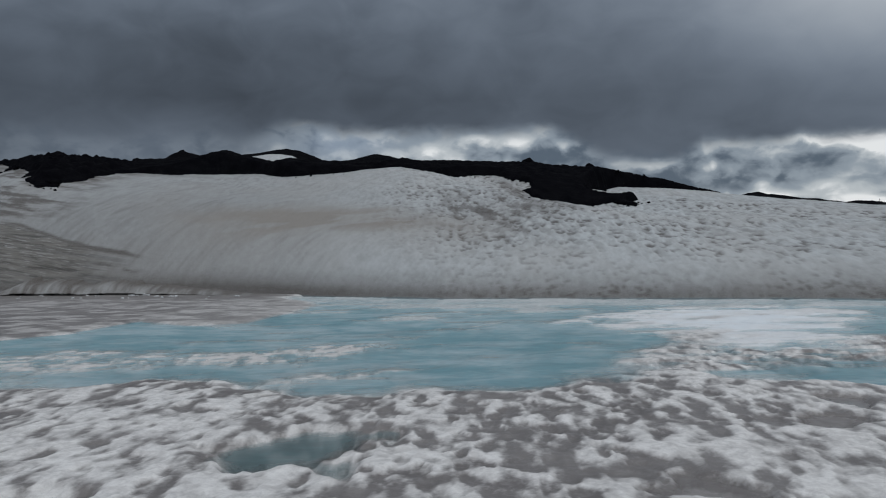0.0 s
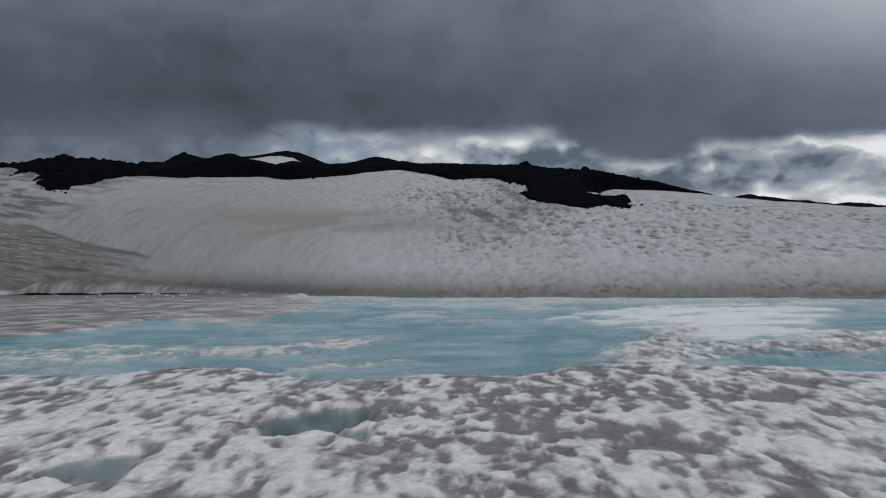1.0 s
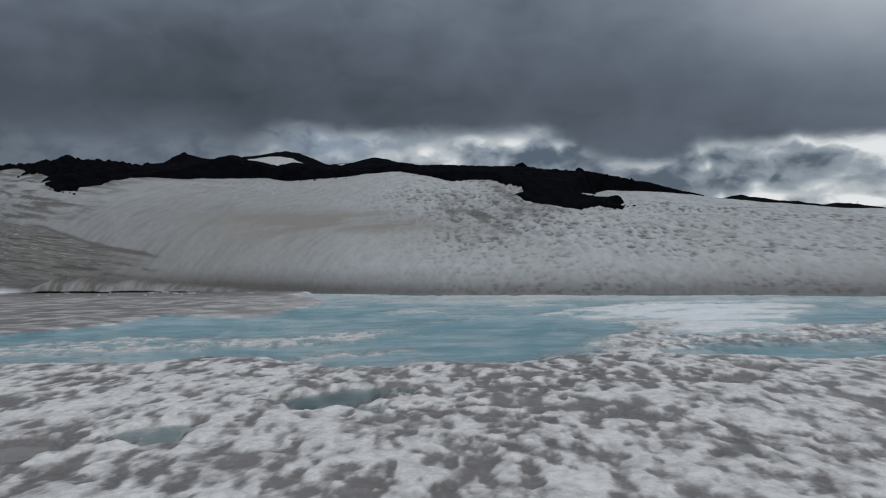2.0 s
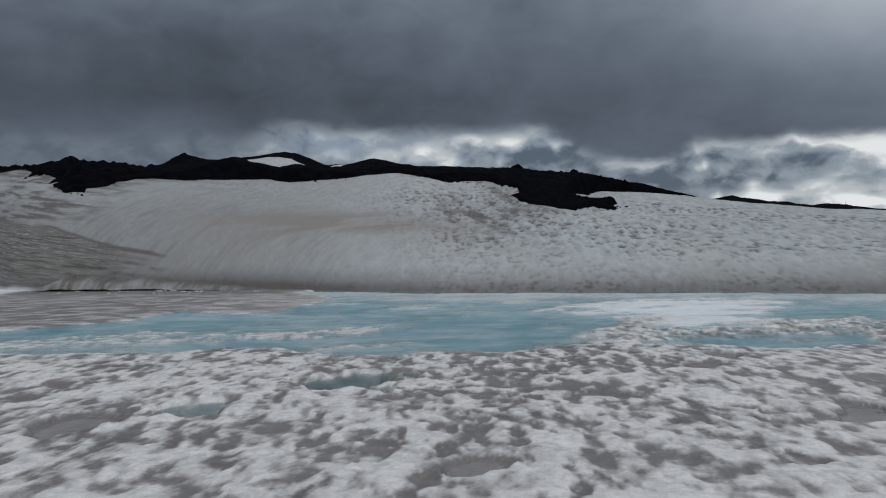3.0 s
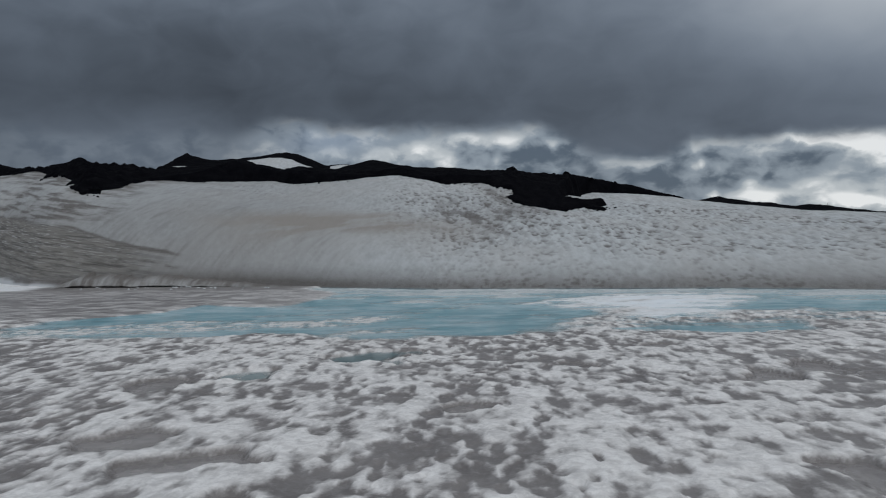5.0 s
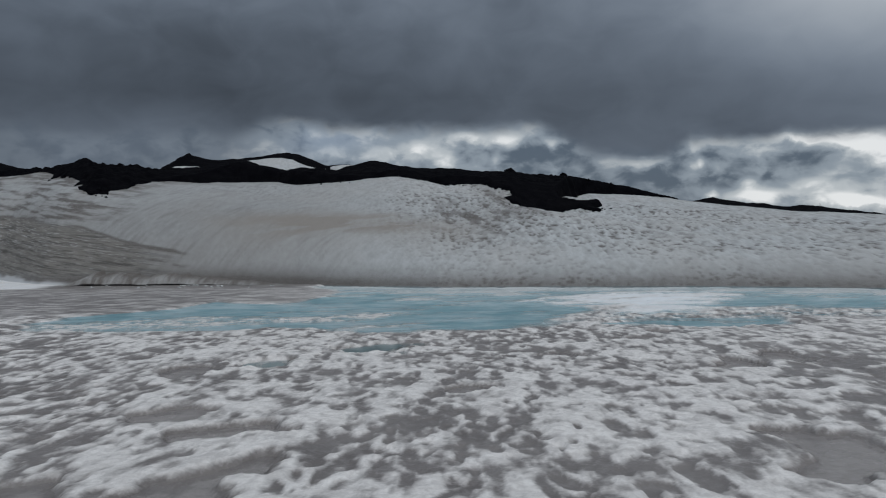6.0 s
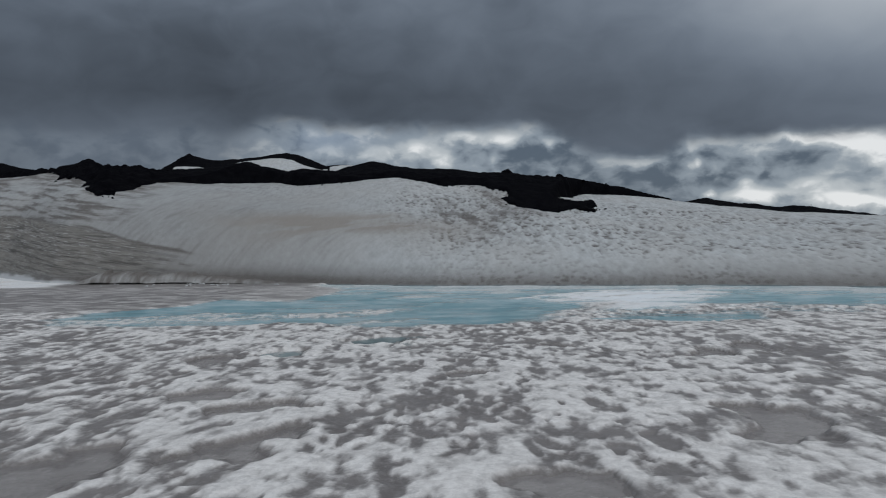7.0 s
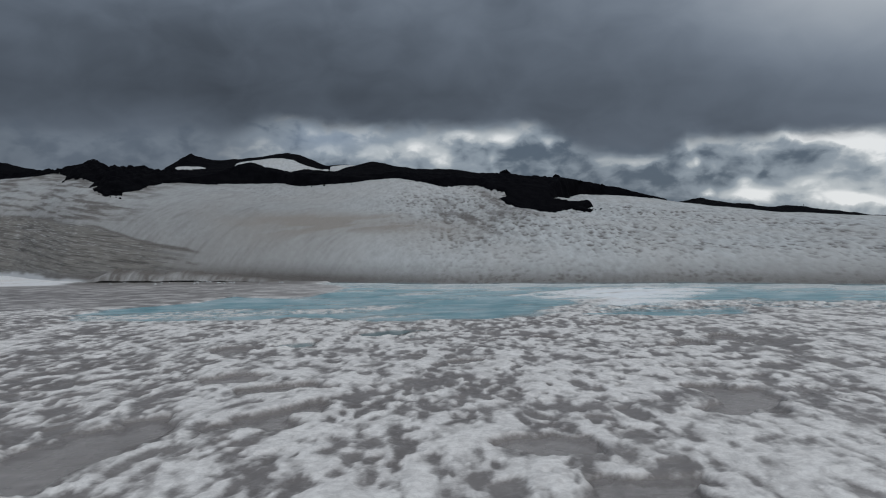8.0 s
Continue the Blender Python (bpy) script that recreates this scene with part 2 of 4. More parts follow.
SNOW, BANK, LAVA = mat_snow_field(), mat_bank(), mat_lava()
TURQUOISE = mat_water("turquoise_melt_water", (0.118, 0.330, 0.392), (0.39, 0.552, 0.605), 7.0, 0.4)
GREY_WATER = mat_water("grey_slush_water", (0.275, 0.252, 0.243), (0.37, 0.344, 0.333), 15.0, 0.34)
TEAL_WATER = mat_water("teal_puddle_water", (0.105, 0.185, 0.196), (0.18, 0.275, 0.284), 7.0, 0.3)


# ---------------------------------------------------------------- fields over the plan
def hashed(ix, iy, seed):
    h = (ix.astype(np.int64) * 374761393 + iy.astype(np.int64) * 668265263 + seed * 974711) & 0x7FFFFFFF
    h = ((h ^ (h >> 13)) * 1274126177) & 0x7FFFFFFF
    h = ((h ^ (h >> 16)) * 461845907) & 0x7FFFFFFF
    return ((h >> 7) & 0xFFFF) / 65535.0


def value(x, y, seed=0):
    ix, iy = np.floor(x), np.floor(y)
    fx, fy = x - ix, y - iy
    fx, fy = fx * fx * (3 - 2 * fx), fy * fy * (3 - 2 * fy)
    a, b = hashed(ix, iy, seed), hashed(ix + 1, iy, seed)
    c, d = hashed(ix, iy + 1, seed), hashed(ix + 1, iy + 1, seed)
    return (a + (b - a) * fx) * (1 - fy) + (c + (d - c) * fx) * fy


def fbm(x, y, seed=0, octaves=4, gain=0.5):
    total, amp, norm = 0.0, 1.0, 0.0
    for o in range(octaves):
        ca, sa = math.cos(0.7 * o + seed), math.sin(0.7 * o + seed)
        k = 2.03 ** o
        total = total + amp * value((x * ca - y * sa) * k + 17.3 * o, (x * sa + y * ca) * k - 9.1 * o, seed + o)
        norm += amp
        amp *= gain
    return total / norm


def cells(x, y, seed=0):
    """Distance to the nearest of scattered points, one to a unit cell, and a number of its own for each."""
    ix, iy = np.floor(x), np.floor(y)
    f1, who = np.full(x.shape, 9.0), np.zeros(x.shape)
    for dx in (-1, 0, 1):
        for dy in (-1, 0, 1):
            px = ix + dx + 0.1 + 0.8 * hashed(ix + dx, iy + dy, seed)
            py = iy + dy + 0.1 + 0.8 * hashed(ix + dx, iy + dy, seed + 51)
            r = np.hypot(px - x, py - y)
            who = np.where(r < f1, hashed(ix + dx, iy + dy, seed + 99), who)
            f1 = np.minimum(f1, r)
    return f1, who


def smooth(v, lo, hi):
    u = np.clip((v - lo) / (hi - lo), 0, 1)
    return u * u * (3 - 2 * u)


def inside(x, y, poly):
    """Signed distance to a closed outline: positive within."""
    best, odd = np.full(x.shape, 1e9), np.zeros(x.shape, bool)
    for (ax, ay), (bx, by) in zip(poly, poly[1:] + poly[:1]):
        ex, ey = bx - ax, by - ay
        t = np.clip(((x - ax) * ex + (y - ay) * ey) / (ex * ex + ey * ey), 0, 1)
        best = np.minimum(best, np.hypot(x - ax - t * ex, y - ay - t * ey))
        if ay != by:
            cross = (ay > y) != (by > y)
            odd ^= cross & (x < ex * (y - ay) / (by - ay) + ax)
    return np.where(odd, best, -best)


def curve(x, pairs):
    return np.interp(x, [p[0] for p in pairs], [p[1] for p in pairs])


def steps(marks):
    """Coordinates from marks (place, spacing there): the spacing changes evenly between marks."""
    out = [marks[0][0]]
    for (a, sa), (b, sb) in zip(marks, marks[1:]):
        while out[-1] < b - 1e-6:
            s = sa + (sb - sa) * (out[-1] - a) / (b - a)
            out.append(min(b, out[-1] + s))
    return np.array(out)


def sheet(name, X, Y, Z, mat, attrs=None, keep=None):
    """A grid of quads as one mesh, with point attributes; keep: which points the faces may use."""
    r, c = X.shape
    idx = np.arange(r * c).reshape(r, c)
    quads = np.stack([idx[:-1, :-1], idx[:-1, 1:], idx[1:, 1:], idx[1:, :-1]], -1).reshape(-1, 4)
    if keep is not None:
        quads = quads[keep.ravel()[quads].any(1)]
    used = np.unique(quads)
    remap = np.full(r * c, -1)
    remap[used] = np.arange(len(used))
    quads = remap[quads]
    me = bpy.data.meshes.new(name)
    me.vertices.add(len(used))
    me.vertices.foreach_set("co", np.stack([X, Y, Z], -1).reshape(-1, 3)[used].astype(np.float32).ravel())
    me.loops.add(len(quads) * 4)
    me.loops.foreach_set("vertex_index", quads.astype(np.int32).ravel())
    me.polygons.add(len(quads))
    me.polygons.foreach_set("loop_start", np.arange(0, len(quads) * 4, 4, dtype=np.int32))
    me.polygons.foreach_set("use_smooth", np.ones(len(quads), bool))
    me.update(calc_edges=True)
    for k, v in (attrs or {}).items():
        a = me.attributes.new(k, "FLOAT", "POINT")
        a.data.foreach_set("value", np.broadcast_to(v, X.shape).ravel()[used].astype(np.float32))
    me.materials.append(mat)
    return new(name, me)


# ---------------------------------------------------------------- the plan
FOOT = [(-90, 74), (-60, 72), (-46, 66), (-40, 60), (-36, 56.5), (-33, 55.5), (-25, 53.5), (-17, 52), (-12, 50), (-8, 47.5), (-4, 45.5),
        (0, 43.2), (6, 42), (12, 40), (18, 38.5), (24, 35.5), (29, 32.6), (40, 27), (60, 20), (120, 0)]
RISE = [(-60, 8.7), (-40, 8.6), (-32, 7), (-20, 5), (-10, 3.2), (-4, 2.6), (1.3, 1.8), (9, 1.8), (18, 1.6), (33, 1.5)]
BEND = [(-4, 4), (1.3, 3.5), (9, 3)]
SLOPE = [(-60, .27), (-45, .28), (-32, .2), (-20, .24), (-10, .27), (-4, .28), (1.3, .25), (9, .24), (18, .17), (33, .13), (60, .1)]
CREST = [(-60, 91), (-50, 87), (-45, 81), (-38, 78), (-33, 79), (-28, 82), (-10, 81), (8, 80), (20, 87), (30, 83.5), (35, 73), (38, 65), (42, 58), (60, 48), (120, 40)]

# melt pond with its arm along the bank
POND = [(-18.5, 21), (-16, 17.5), (-10, 16.6), (-8.6, 16.5), (-7.6, 17.1), (-6.5, 17.5), (-5, 16.8), (-3.8, 16), (-2.9, 15), (-2, 14.9), (-1.2, 15.2), (1, 15.5), (2, 15.7), (3, 16.5), (4.2, 18.1), (5.4, 19.3), (6.3, 20.7),
        (9, 22), (12.8, 22.6), (16, 21.5), (24, 18.5), (34, 15), (40, 24), (30, 34), (18, 41), (12, 43), (6, 45), (0, 46), (-4, 48), (-9, 49.4), (-11.4, 47.2),
        (-10.4, 45), (-8.5, 42.3), (-7.8, 40.2), (-7.8, 37.3), (-8.2, 34.3), (-8.7, 31.4), (-10, 30.8), (-11.9, 32.2), (-13.6, 33.8), (-14.3, 31.2), (-14.9, 28.3), (-16.1, 27.1), (-18, 24.5)]
MIXED = [(4.6, 19.2), (6.2, 17.6), (9, 17.6), (14, 18.2), (20, 16.5), (28, 14.5), (28, 19), (16, 22.2), (12.8, 23.2), (9, 22.6), (7.6, 23.2), (6.2, 21.4)]
GREY_ARM = [(7.3, 24.8), (8.9, 25.6), (8.6, 23.6), (7.9, 21.7), (6.6, 18.7), (5.2, 18.6), (6.4, 21.4)]
SHEET = [(3.3, 28.4), (5.5, 31), (9.7, 35), (16.7, 34.5), (17.4, 29.6), (14.6, 25.2), (11, 20.4), (7.9, 20.7), (7.5, 23.0), (6.4, 25.6), (4.5, 26.8)]
FLOE = [(8.4, 31), (10, 32.6), (12.4, 33), (14.6, 31), (14.8, 28), (13.6, 25.6), (11.9, 23.6), (10.3, 21.8), (8.9, 21.7), (8.9, 24.4), (7.6, 26), (7.2, 28.6)]
SIDE_POOL = [(6.2, 16.9), (8.3, 18.0), (13.5, 18.6), (13, 16.0), (9.4, 14.9), (8.1, 15.6), (6.6, 15.9)]
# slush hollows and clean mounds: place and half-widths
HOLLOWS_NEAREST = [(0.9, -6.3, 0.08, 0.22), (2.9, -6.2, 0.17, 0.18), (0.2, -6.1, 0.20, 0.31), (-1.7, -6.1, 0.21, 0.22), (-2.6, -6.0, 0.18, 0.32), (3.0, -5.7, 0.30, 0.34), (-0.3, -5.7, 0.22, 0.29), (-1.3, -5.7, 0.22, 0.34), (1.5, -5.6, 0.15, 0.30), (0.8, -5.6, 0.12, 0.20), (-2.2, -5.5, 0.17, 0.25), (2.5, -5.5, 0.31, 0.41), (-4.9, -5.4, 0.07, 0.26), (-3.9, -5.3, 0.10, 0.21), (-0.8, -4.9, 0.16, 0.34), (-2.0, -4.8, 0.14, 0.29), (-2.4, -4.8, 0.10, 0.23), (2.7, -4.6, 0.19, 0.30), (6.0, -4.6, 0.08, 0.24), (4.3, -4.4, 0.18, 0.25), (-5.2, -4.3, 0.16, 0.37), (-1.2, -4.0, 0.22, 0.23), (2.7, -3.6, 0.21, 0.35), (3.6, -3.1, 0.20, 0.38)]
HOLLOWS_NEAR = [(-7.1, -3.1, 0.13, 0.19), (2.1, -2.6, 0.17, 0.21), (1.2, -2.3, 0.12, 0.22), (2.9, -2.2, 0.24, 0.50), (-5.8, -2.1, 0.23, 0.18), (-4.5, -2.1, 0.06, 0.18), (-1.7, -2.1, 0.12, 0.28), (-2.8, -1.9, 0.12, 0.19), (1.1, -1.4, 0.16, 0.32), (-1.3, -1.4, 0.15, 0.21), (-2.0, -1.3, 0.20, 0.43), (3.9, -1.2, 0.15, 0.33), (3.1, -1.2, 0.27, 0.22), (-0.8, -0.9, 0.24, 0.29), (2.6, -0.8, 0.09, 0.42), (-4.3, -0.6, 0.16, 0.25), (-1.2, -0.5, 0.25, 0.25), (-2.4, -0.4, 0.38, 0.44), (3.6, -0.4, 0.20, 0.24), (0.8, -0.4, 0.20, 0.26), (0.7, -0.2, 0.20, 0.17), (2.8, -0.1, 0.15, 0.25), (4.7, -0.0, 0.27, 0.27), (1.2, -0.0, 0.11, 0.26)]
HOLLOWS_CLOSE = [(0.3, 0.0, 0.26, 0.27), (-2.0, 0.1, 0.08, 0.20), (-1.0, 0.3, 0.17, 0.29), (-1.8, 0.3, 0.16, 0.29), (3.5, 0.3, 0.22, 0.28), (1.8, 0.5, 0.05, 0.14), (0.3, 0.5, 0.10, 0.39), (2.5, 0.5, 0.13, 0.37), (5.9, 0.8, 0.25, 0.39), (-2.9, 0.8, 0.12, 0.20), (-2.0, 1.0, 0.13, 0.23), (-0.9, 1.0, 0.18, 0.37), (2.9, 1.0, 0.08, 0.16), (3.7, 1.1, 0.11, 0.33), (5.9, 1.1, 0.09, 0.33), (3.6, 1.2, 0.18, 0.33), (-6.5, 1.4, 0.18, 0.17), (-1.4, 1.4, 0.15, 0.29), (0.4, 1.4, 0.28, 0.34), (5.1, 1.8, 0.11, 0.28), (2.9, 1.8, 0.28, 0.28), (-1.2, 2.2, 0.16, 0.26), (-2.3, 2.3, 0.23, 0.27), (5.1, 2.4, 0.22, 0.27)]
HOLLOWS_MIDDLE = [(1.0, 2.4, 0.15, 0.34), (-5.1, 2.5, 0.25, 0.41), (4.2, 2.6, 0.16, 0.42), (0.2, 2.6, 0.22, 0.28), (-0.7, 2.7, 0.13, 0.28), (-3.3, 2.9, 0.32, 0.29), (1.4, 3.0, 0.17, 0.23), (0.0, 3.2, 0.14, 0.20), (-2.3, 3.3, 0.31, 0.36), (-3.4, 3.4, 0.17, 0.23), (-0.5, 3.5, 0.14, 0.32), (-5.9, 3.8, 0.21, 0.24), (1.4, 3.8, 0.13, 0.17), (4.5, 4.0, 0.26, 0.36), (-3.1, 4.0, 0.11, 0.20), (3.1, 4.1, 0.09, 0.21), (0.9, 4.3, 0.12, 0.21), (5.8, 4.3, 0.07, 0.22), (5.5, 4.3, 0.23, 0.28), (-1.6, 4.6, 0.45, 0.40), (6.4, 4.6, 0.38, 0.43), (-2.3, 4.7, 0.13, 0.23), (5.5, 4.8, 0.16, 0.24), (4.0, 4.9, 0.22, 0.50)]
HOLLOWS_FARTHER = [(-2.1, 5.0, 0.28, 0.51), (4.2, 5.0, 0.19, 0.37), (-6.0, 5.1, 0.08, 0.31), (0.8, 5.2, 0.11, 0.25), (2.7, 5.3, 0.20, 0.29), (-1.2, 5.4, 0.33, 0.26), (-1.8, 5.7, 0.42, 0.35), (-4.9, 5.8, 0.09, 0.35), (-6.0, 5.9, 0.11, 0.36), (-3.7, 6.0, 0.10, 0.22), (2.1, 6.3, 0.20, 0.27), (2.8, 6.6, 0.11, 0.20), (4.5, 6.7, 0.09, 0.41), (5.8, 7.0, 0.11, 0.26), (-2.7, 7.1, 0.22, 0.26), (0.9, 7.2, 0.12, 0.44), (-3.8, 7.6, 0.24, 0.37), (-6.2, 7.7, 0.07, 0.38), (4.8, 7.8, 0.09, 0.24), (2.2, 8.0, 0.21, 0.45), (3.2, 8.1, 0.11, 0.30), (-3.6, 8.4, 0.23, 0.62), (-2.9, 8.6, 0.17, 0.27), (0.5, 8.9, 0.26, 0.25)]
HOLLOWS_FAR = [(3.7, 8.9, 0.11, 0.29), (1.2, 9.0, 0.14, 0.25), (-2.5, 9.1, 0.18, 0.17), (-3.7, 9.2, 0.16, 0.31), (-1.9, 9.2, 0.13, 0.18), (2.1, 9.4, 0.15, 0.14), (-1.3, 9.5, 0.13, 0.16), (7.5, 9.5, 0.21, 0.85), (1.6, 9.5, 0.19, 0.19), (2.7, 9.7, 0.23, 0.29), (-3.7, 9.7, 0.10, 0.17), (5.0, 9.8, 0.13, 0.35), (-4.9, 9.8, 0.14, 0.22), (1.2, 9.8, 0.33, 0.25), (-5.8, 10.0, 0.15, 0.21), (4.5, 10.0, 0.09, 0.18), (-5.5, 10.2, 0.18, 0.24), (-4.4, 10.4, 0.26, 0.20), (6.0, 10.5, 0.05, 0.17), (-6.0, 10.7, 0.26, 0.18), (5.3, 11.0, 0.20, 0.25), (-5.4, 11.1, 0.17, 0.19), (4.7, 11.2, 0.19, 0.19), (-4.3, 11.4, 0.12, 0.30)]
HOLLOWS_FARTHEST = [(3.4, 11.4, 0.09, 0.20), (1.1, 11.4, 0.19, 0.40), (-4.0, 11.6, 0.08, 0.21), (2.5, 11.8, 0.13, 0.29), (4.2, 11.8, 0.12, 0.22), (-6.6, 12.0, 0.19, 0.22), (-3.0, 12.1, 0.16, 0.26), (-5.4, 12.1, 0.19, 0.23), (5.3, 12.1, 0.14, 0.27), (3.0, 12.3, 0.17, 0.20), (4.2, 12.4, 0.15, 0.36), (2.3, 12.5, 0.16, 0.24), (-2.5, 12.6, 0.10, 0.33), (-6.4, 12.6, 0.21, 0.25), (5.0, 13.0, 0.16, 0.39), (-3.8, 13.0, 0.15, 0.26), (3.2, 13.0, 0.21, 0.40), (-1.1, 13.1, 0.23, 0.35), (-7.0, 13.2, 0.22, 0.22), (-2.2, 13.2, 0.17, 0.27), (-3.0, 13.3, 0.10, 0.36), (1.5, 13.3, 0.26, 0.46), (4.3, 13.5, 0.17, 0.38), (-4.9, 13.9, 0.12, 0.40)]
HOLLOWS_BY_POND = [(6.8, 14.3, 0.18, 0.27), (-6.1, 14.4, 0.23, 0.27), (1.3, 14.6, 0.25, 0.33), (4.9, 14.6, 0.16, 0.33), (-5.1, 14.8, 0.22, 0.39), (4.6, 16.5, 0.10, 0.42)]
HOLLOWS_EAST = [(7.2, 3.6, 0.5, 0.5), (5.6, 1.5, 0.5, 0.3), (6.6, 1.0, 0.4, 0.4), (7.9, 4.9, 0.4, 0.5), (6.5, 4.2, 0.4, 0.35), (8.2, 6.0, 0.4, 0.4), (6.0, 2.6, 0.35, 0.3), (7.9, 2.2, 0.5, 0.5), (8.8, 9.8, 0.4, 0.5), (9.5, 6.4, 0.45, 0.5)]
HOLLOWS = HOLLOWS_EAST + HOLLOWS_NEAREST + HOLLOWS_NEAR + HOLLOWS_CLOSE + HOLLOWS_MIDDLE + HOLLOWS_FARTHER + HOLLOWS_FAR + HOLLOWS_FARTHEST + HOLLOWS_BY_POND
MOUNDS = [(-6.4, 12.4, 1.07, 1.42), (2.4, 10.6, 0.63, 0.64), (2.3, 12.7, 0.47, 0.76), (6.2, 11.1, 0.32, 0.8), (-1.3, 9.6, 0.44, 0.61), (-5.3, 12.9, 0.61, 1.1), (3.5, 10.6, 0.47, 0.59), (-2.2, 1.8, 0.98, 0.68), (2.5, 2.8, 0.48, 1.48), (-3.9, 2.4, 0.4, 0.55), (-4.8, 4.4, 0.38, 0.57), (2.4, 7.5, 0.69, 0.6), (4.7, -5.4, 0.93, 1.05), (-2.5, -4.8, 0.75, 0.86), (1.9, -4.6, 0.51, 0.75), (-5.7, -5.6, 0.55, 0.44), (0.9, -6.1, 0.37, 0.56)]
MOAT = [(-32, 50), (-24, 47.6), (-17, 46.4), (-13, 45.6), (-12, 48), (-17, 50.2), (-24, 51.4), (-32, 53.6)]
SNOW_BITS = [(-22, 20), (-12.2, 22.3), (-11.5, 23.5), (-8, 22.2), (-6, 22.2), (-4, 23.2), (-1.6, 24), (-2, 22), (-3.7, 19.2), (-5.4, 19.3), (-7.3, 19.4), (-9.2, 18.8), (-11.1, 18.4), (-20, 18.0)]
NEAR_BITS = [(-4.4, 16.6), (-3.2, 18.2), (-1.2, 19.2), (-0.5, 18.3), (-1.5, 17.2), (-2.6, 16.6)]
TEAL_POOLS = [
    [(-3.5, 11.0), (-3.0, 11.4), (-2.1, 11.9), (-1.2, 11.8), (-1.3, 11.3), (-1.7, 10.9), (-1.6, 9.8), (-2.1, 10.3), (-2.8, 10.2)],
    [(-5.4, 8.0), (-5.3, 8.6), (-4.8, 9.0), (-4.3, 8.4), (-4.5, 7.7), (-5.1, 7.6)]]
GREY_POOLS = [
    [(-7.9, -5.4), (-7.5, -3.8), (-6.8, -2.9), (-5.8, -1.8), (-5.3, -2.4), (-5.8, -3.7), (-6.3, -4.6), (-6.3, -5.8), (-7.2, -6.4)],
    [(-4.6, -2.5), (-4.0, -1.5), (-3.2, -0.6), (-3.0, -1.3), (-3.6, -2.6)],
    [(4.9, 0.1), (6.1, 0.0), (6.2, -1.4), (5.6, -2.2), (4.7, -2.5), (4.3, -2.1), (4.9, -0.8)],
    [(1.5, -6.1), (2.1, -5.9), (2.6, -6.1), (2.4, -6.7), (1.4, -6.7)],
    [(0.6, -3.9), (1.4, -3.8), (1.6, -4.3), (0.9, -4.6)],
    [(5.8, 12.0), (6.1, 12.6), (6.7, 12.5), (6.6, 11.9), (6.1, 11.7)],
    [(2.6, 8.7), (3.0, 9.2), (3.4, 9.0), (3.3, 8.5)]]
GREY_POOLS += [
    [(-6.5, 2.2), (-6.3, 2.4), (-5.3, 2.9), (-4.8, 2.7), (-4.8, 2.1), (-5.3, 1.8), (-6.1, 1.7)],
    [(-7.5, 7.2), (-7.3, 7.8), (-6.5, 8.1), (-6.1, 7.5), (-6.5, 6.8), (-7.1, 6.5)],
    [(-4.9, 0.8), (-4.5, 1.1), (-3.6, 1.3), (-3.1, 0.9), (-3.8, 0.6), (-4.6, 0.4)],
    [(6.5, 6.9), (7.3, 7.4), (7.8, 6.7), (7.6, 6.0), (7.0, 6.1), (6.5, 6.4)],
    [(8.1, 8.2), (8.7, 8.7), (9.2, 8.2), (8.9, 7.0), (8.3, 7.2)],
    [(7.0, 13.9), (7.7, 13.9), (7.6, 13.3), (7.0, 13.2)],
    [(-0.1, 4.3), (0.2, 4.5), (0.5, 4.2), (0.4, 3.9), (-0.1, 3.9)]]


def bank_height(x, y):
    d = np.maximum(0, y - curve(x, FOOT))
    top = np.maximum(1.0, curve(x, CREST) - curve(x, FOOT))
    e = np.where(d > top - 6, top - 6 + 6 * (1 - np.exp(-np.maximum(0, d - top + 6) / 6)), d)
    z = curve(x, RISE) * (1 - np.exp(-e / curve(x, BEND))) + curve(x, SLOPE) * e
    z = z - 0.04 * np.maximum(0, d - top - 4) - 0.12 * np.maximum(0, d - top - 40)
    z = z - 1.5 * np.exp(-((x - 11) / 5.5) ** 2 - ((y - 68.5) / 5) ** 2)
    return z


def lobe(x, y, hx, hy, rx, ry):
    out = np.zeros(x.shape)
    box = (np.abs(x - hx) < 2.5 * rx) & (np.abs(y - hy) < 2.5 * ry)
    out[box] = np.exp(-(((x[box] - hx) / rx) ** 2 + ((y[box] - hy) / ry) ** 2) ** 1.4)
    return out


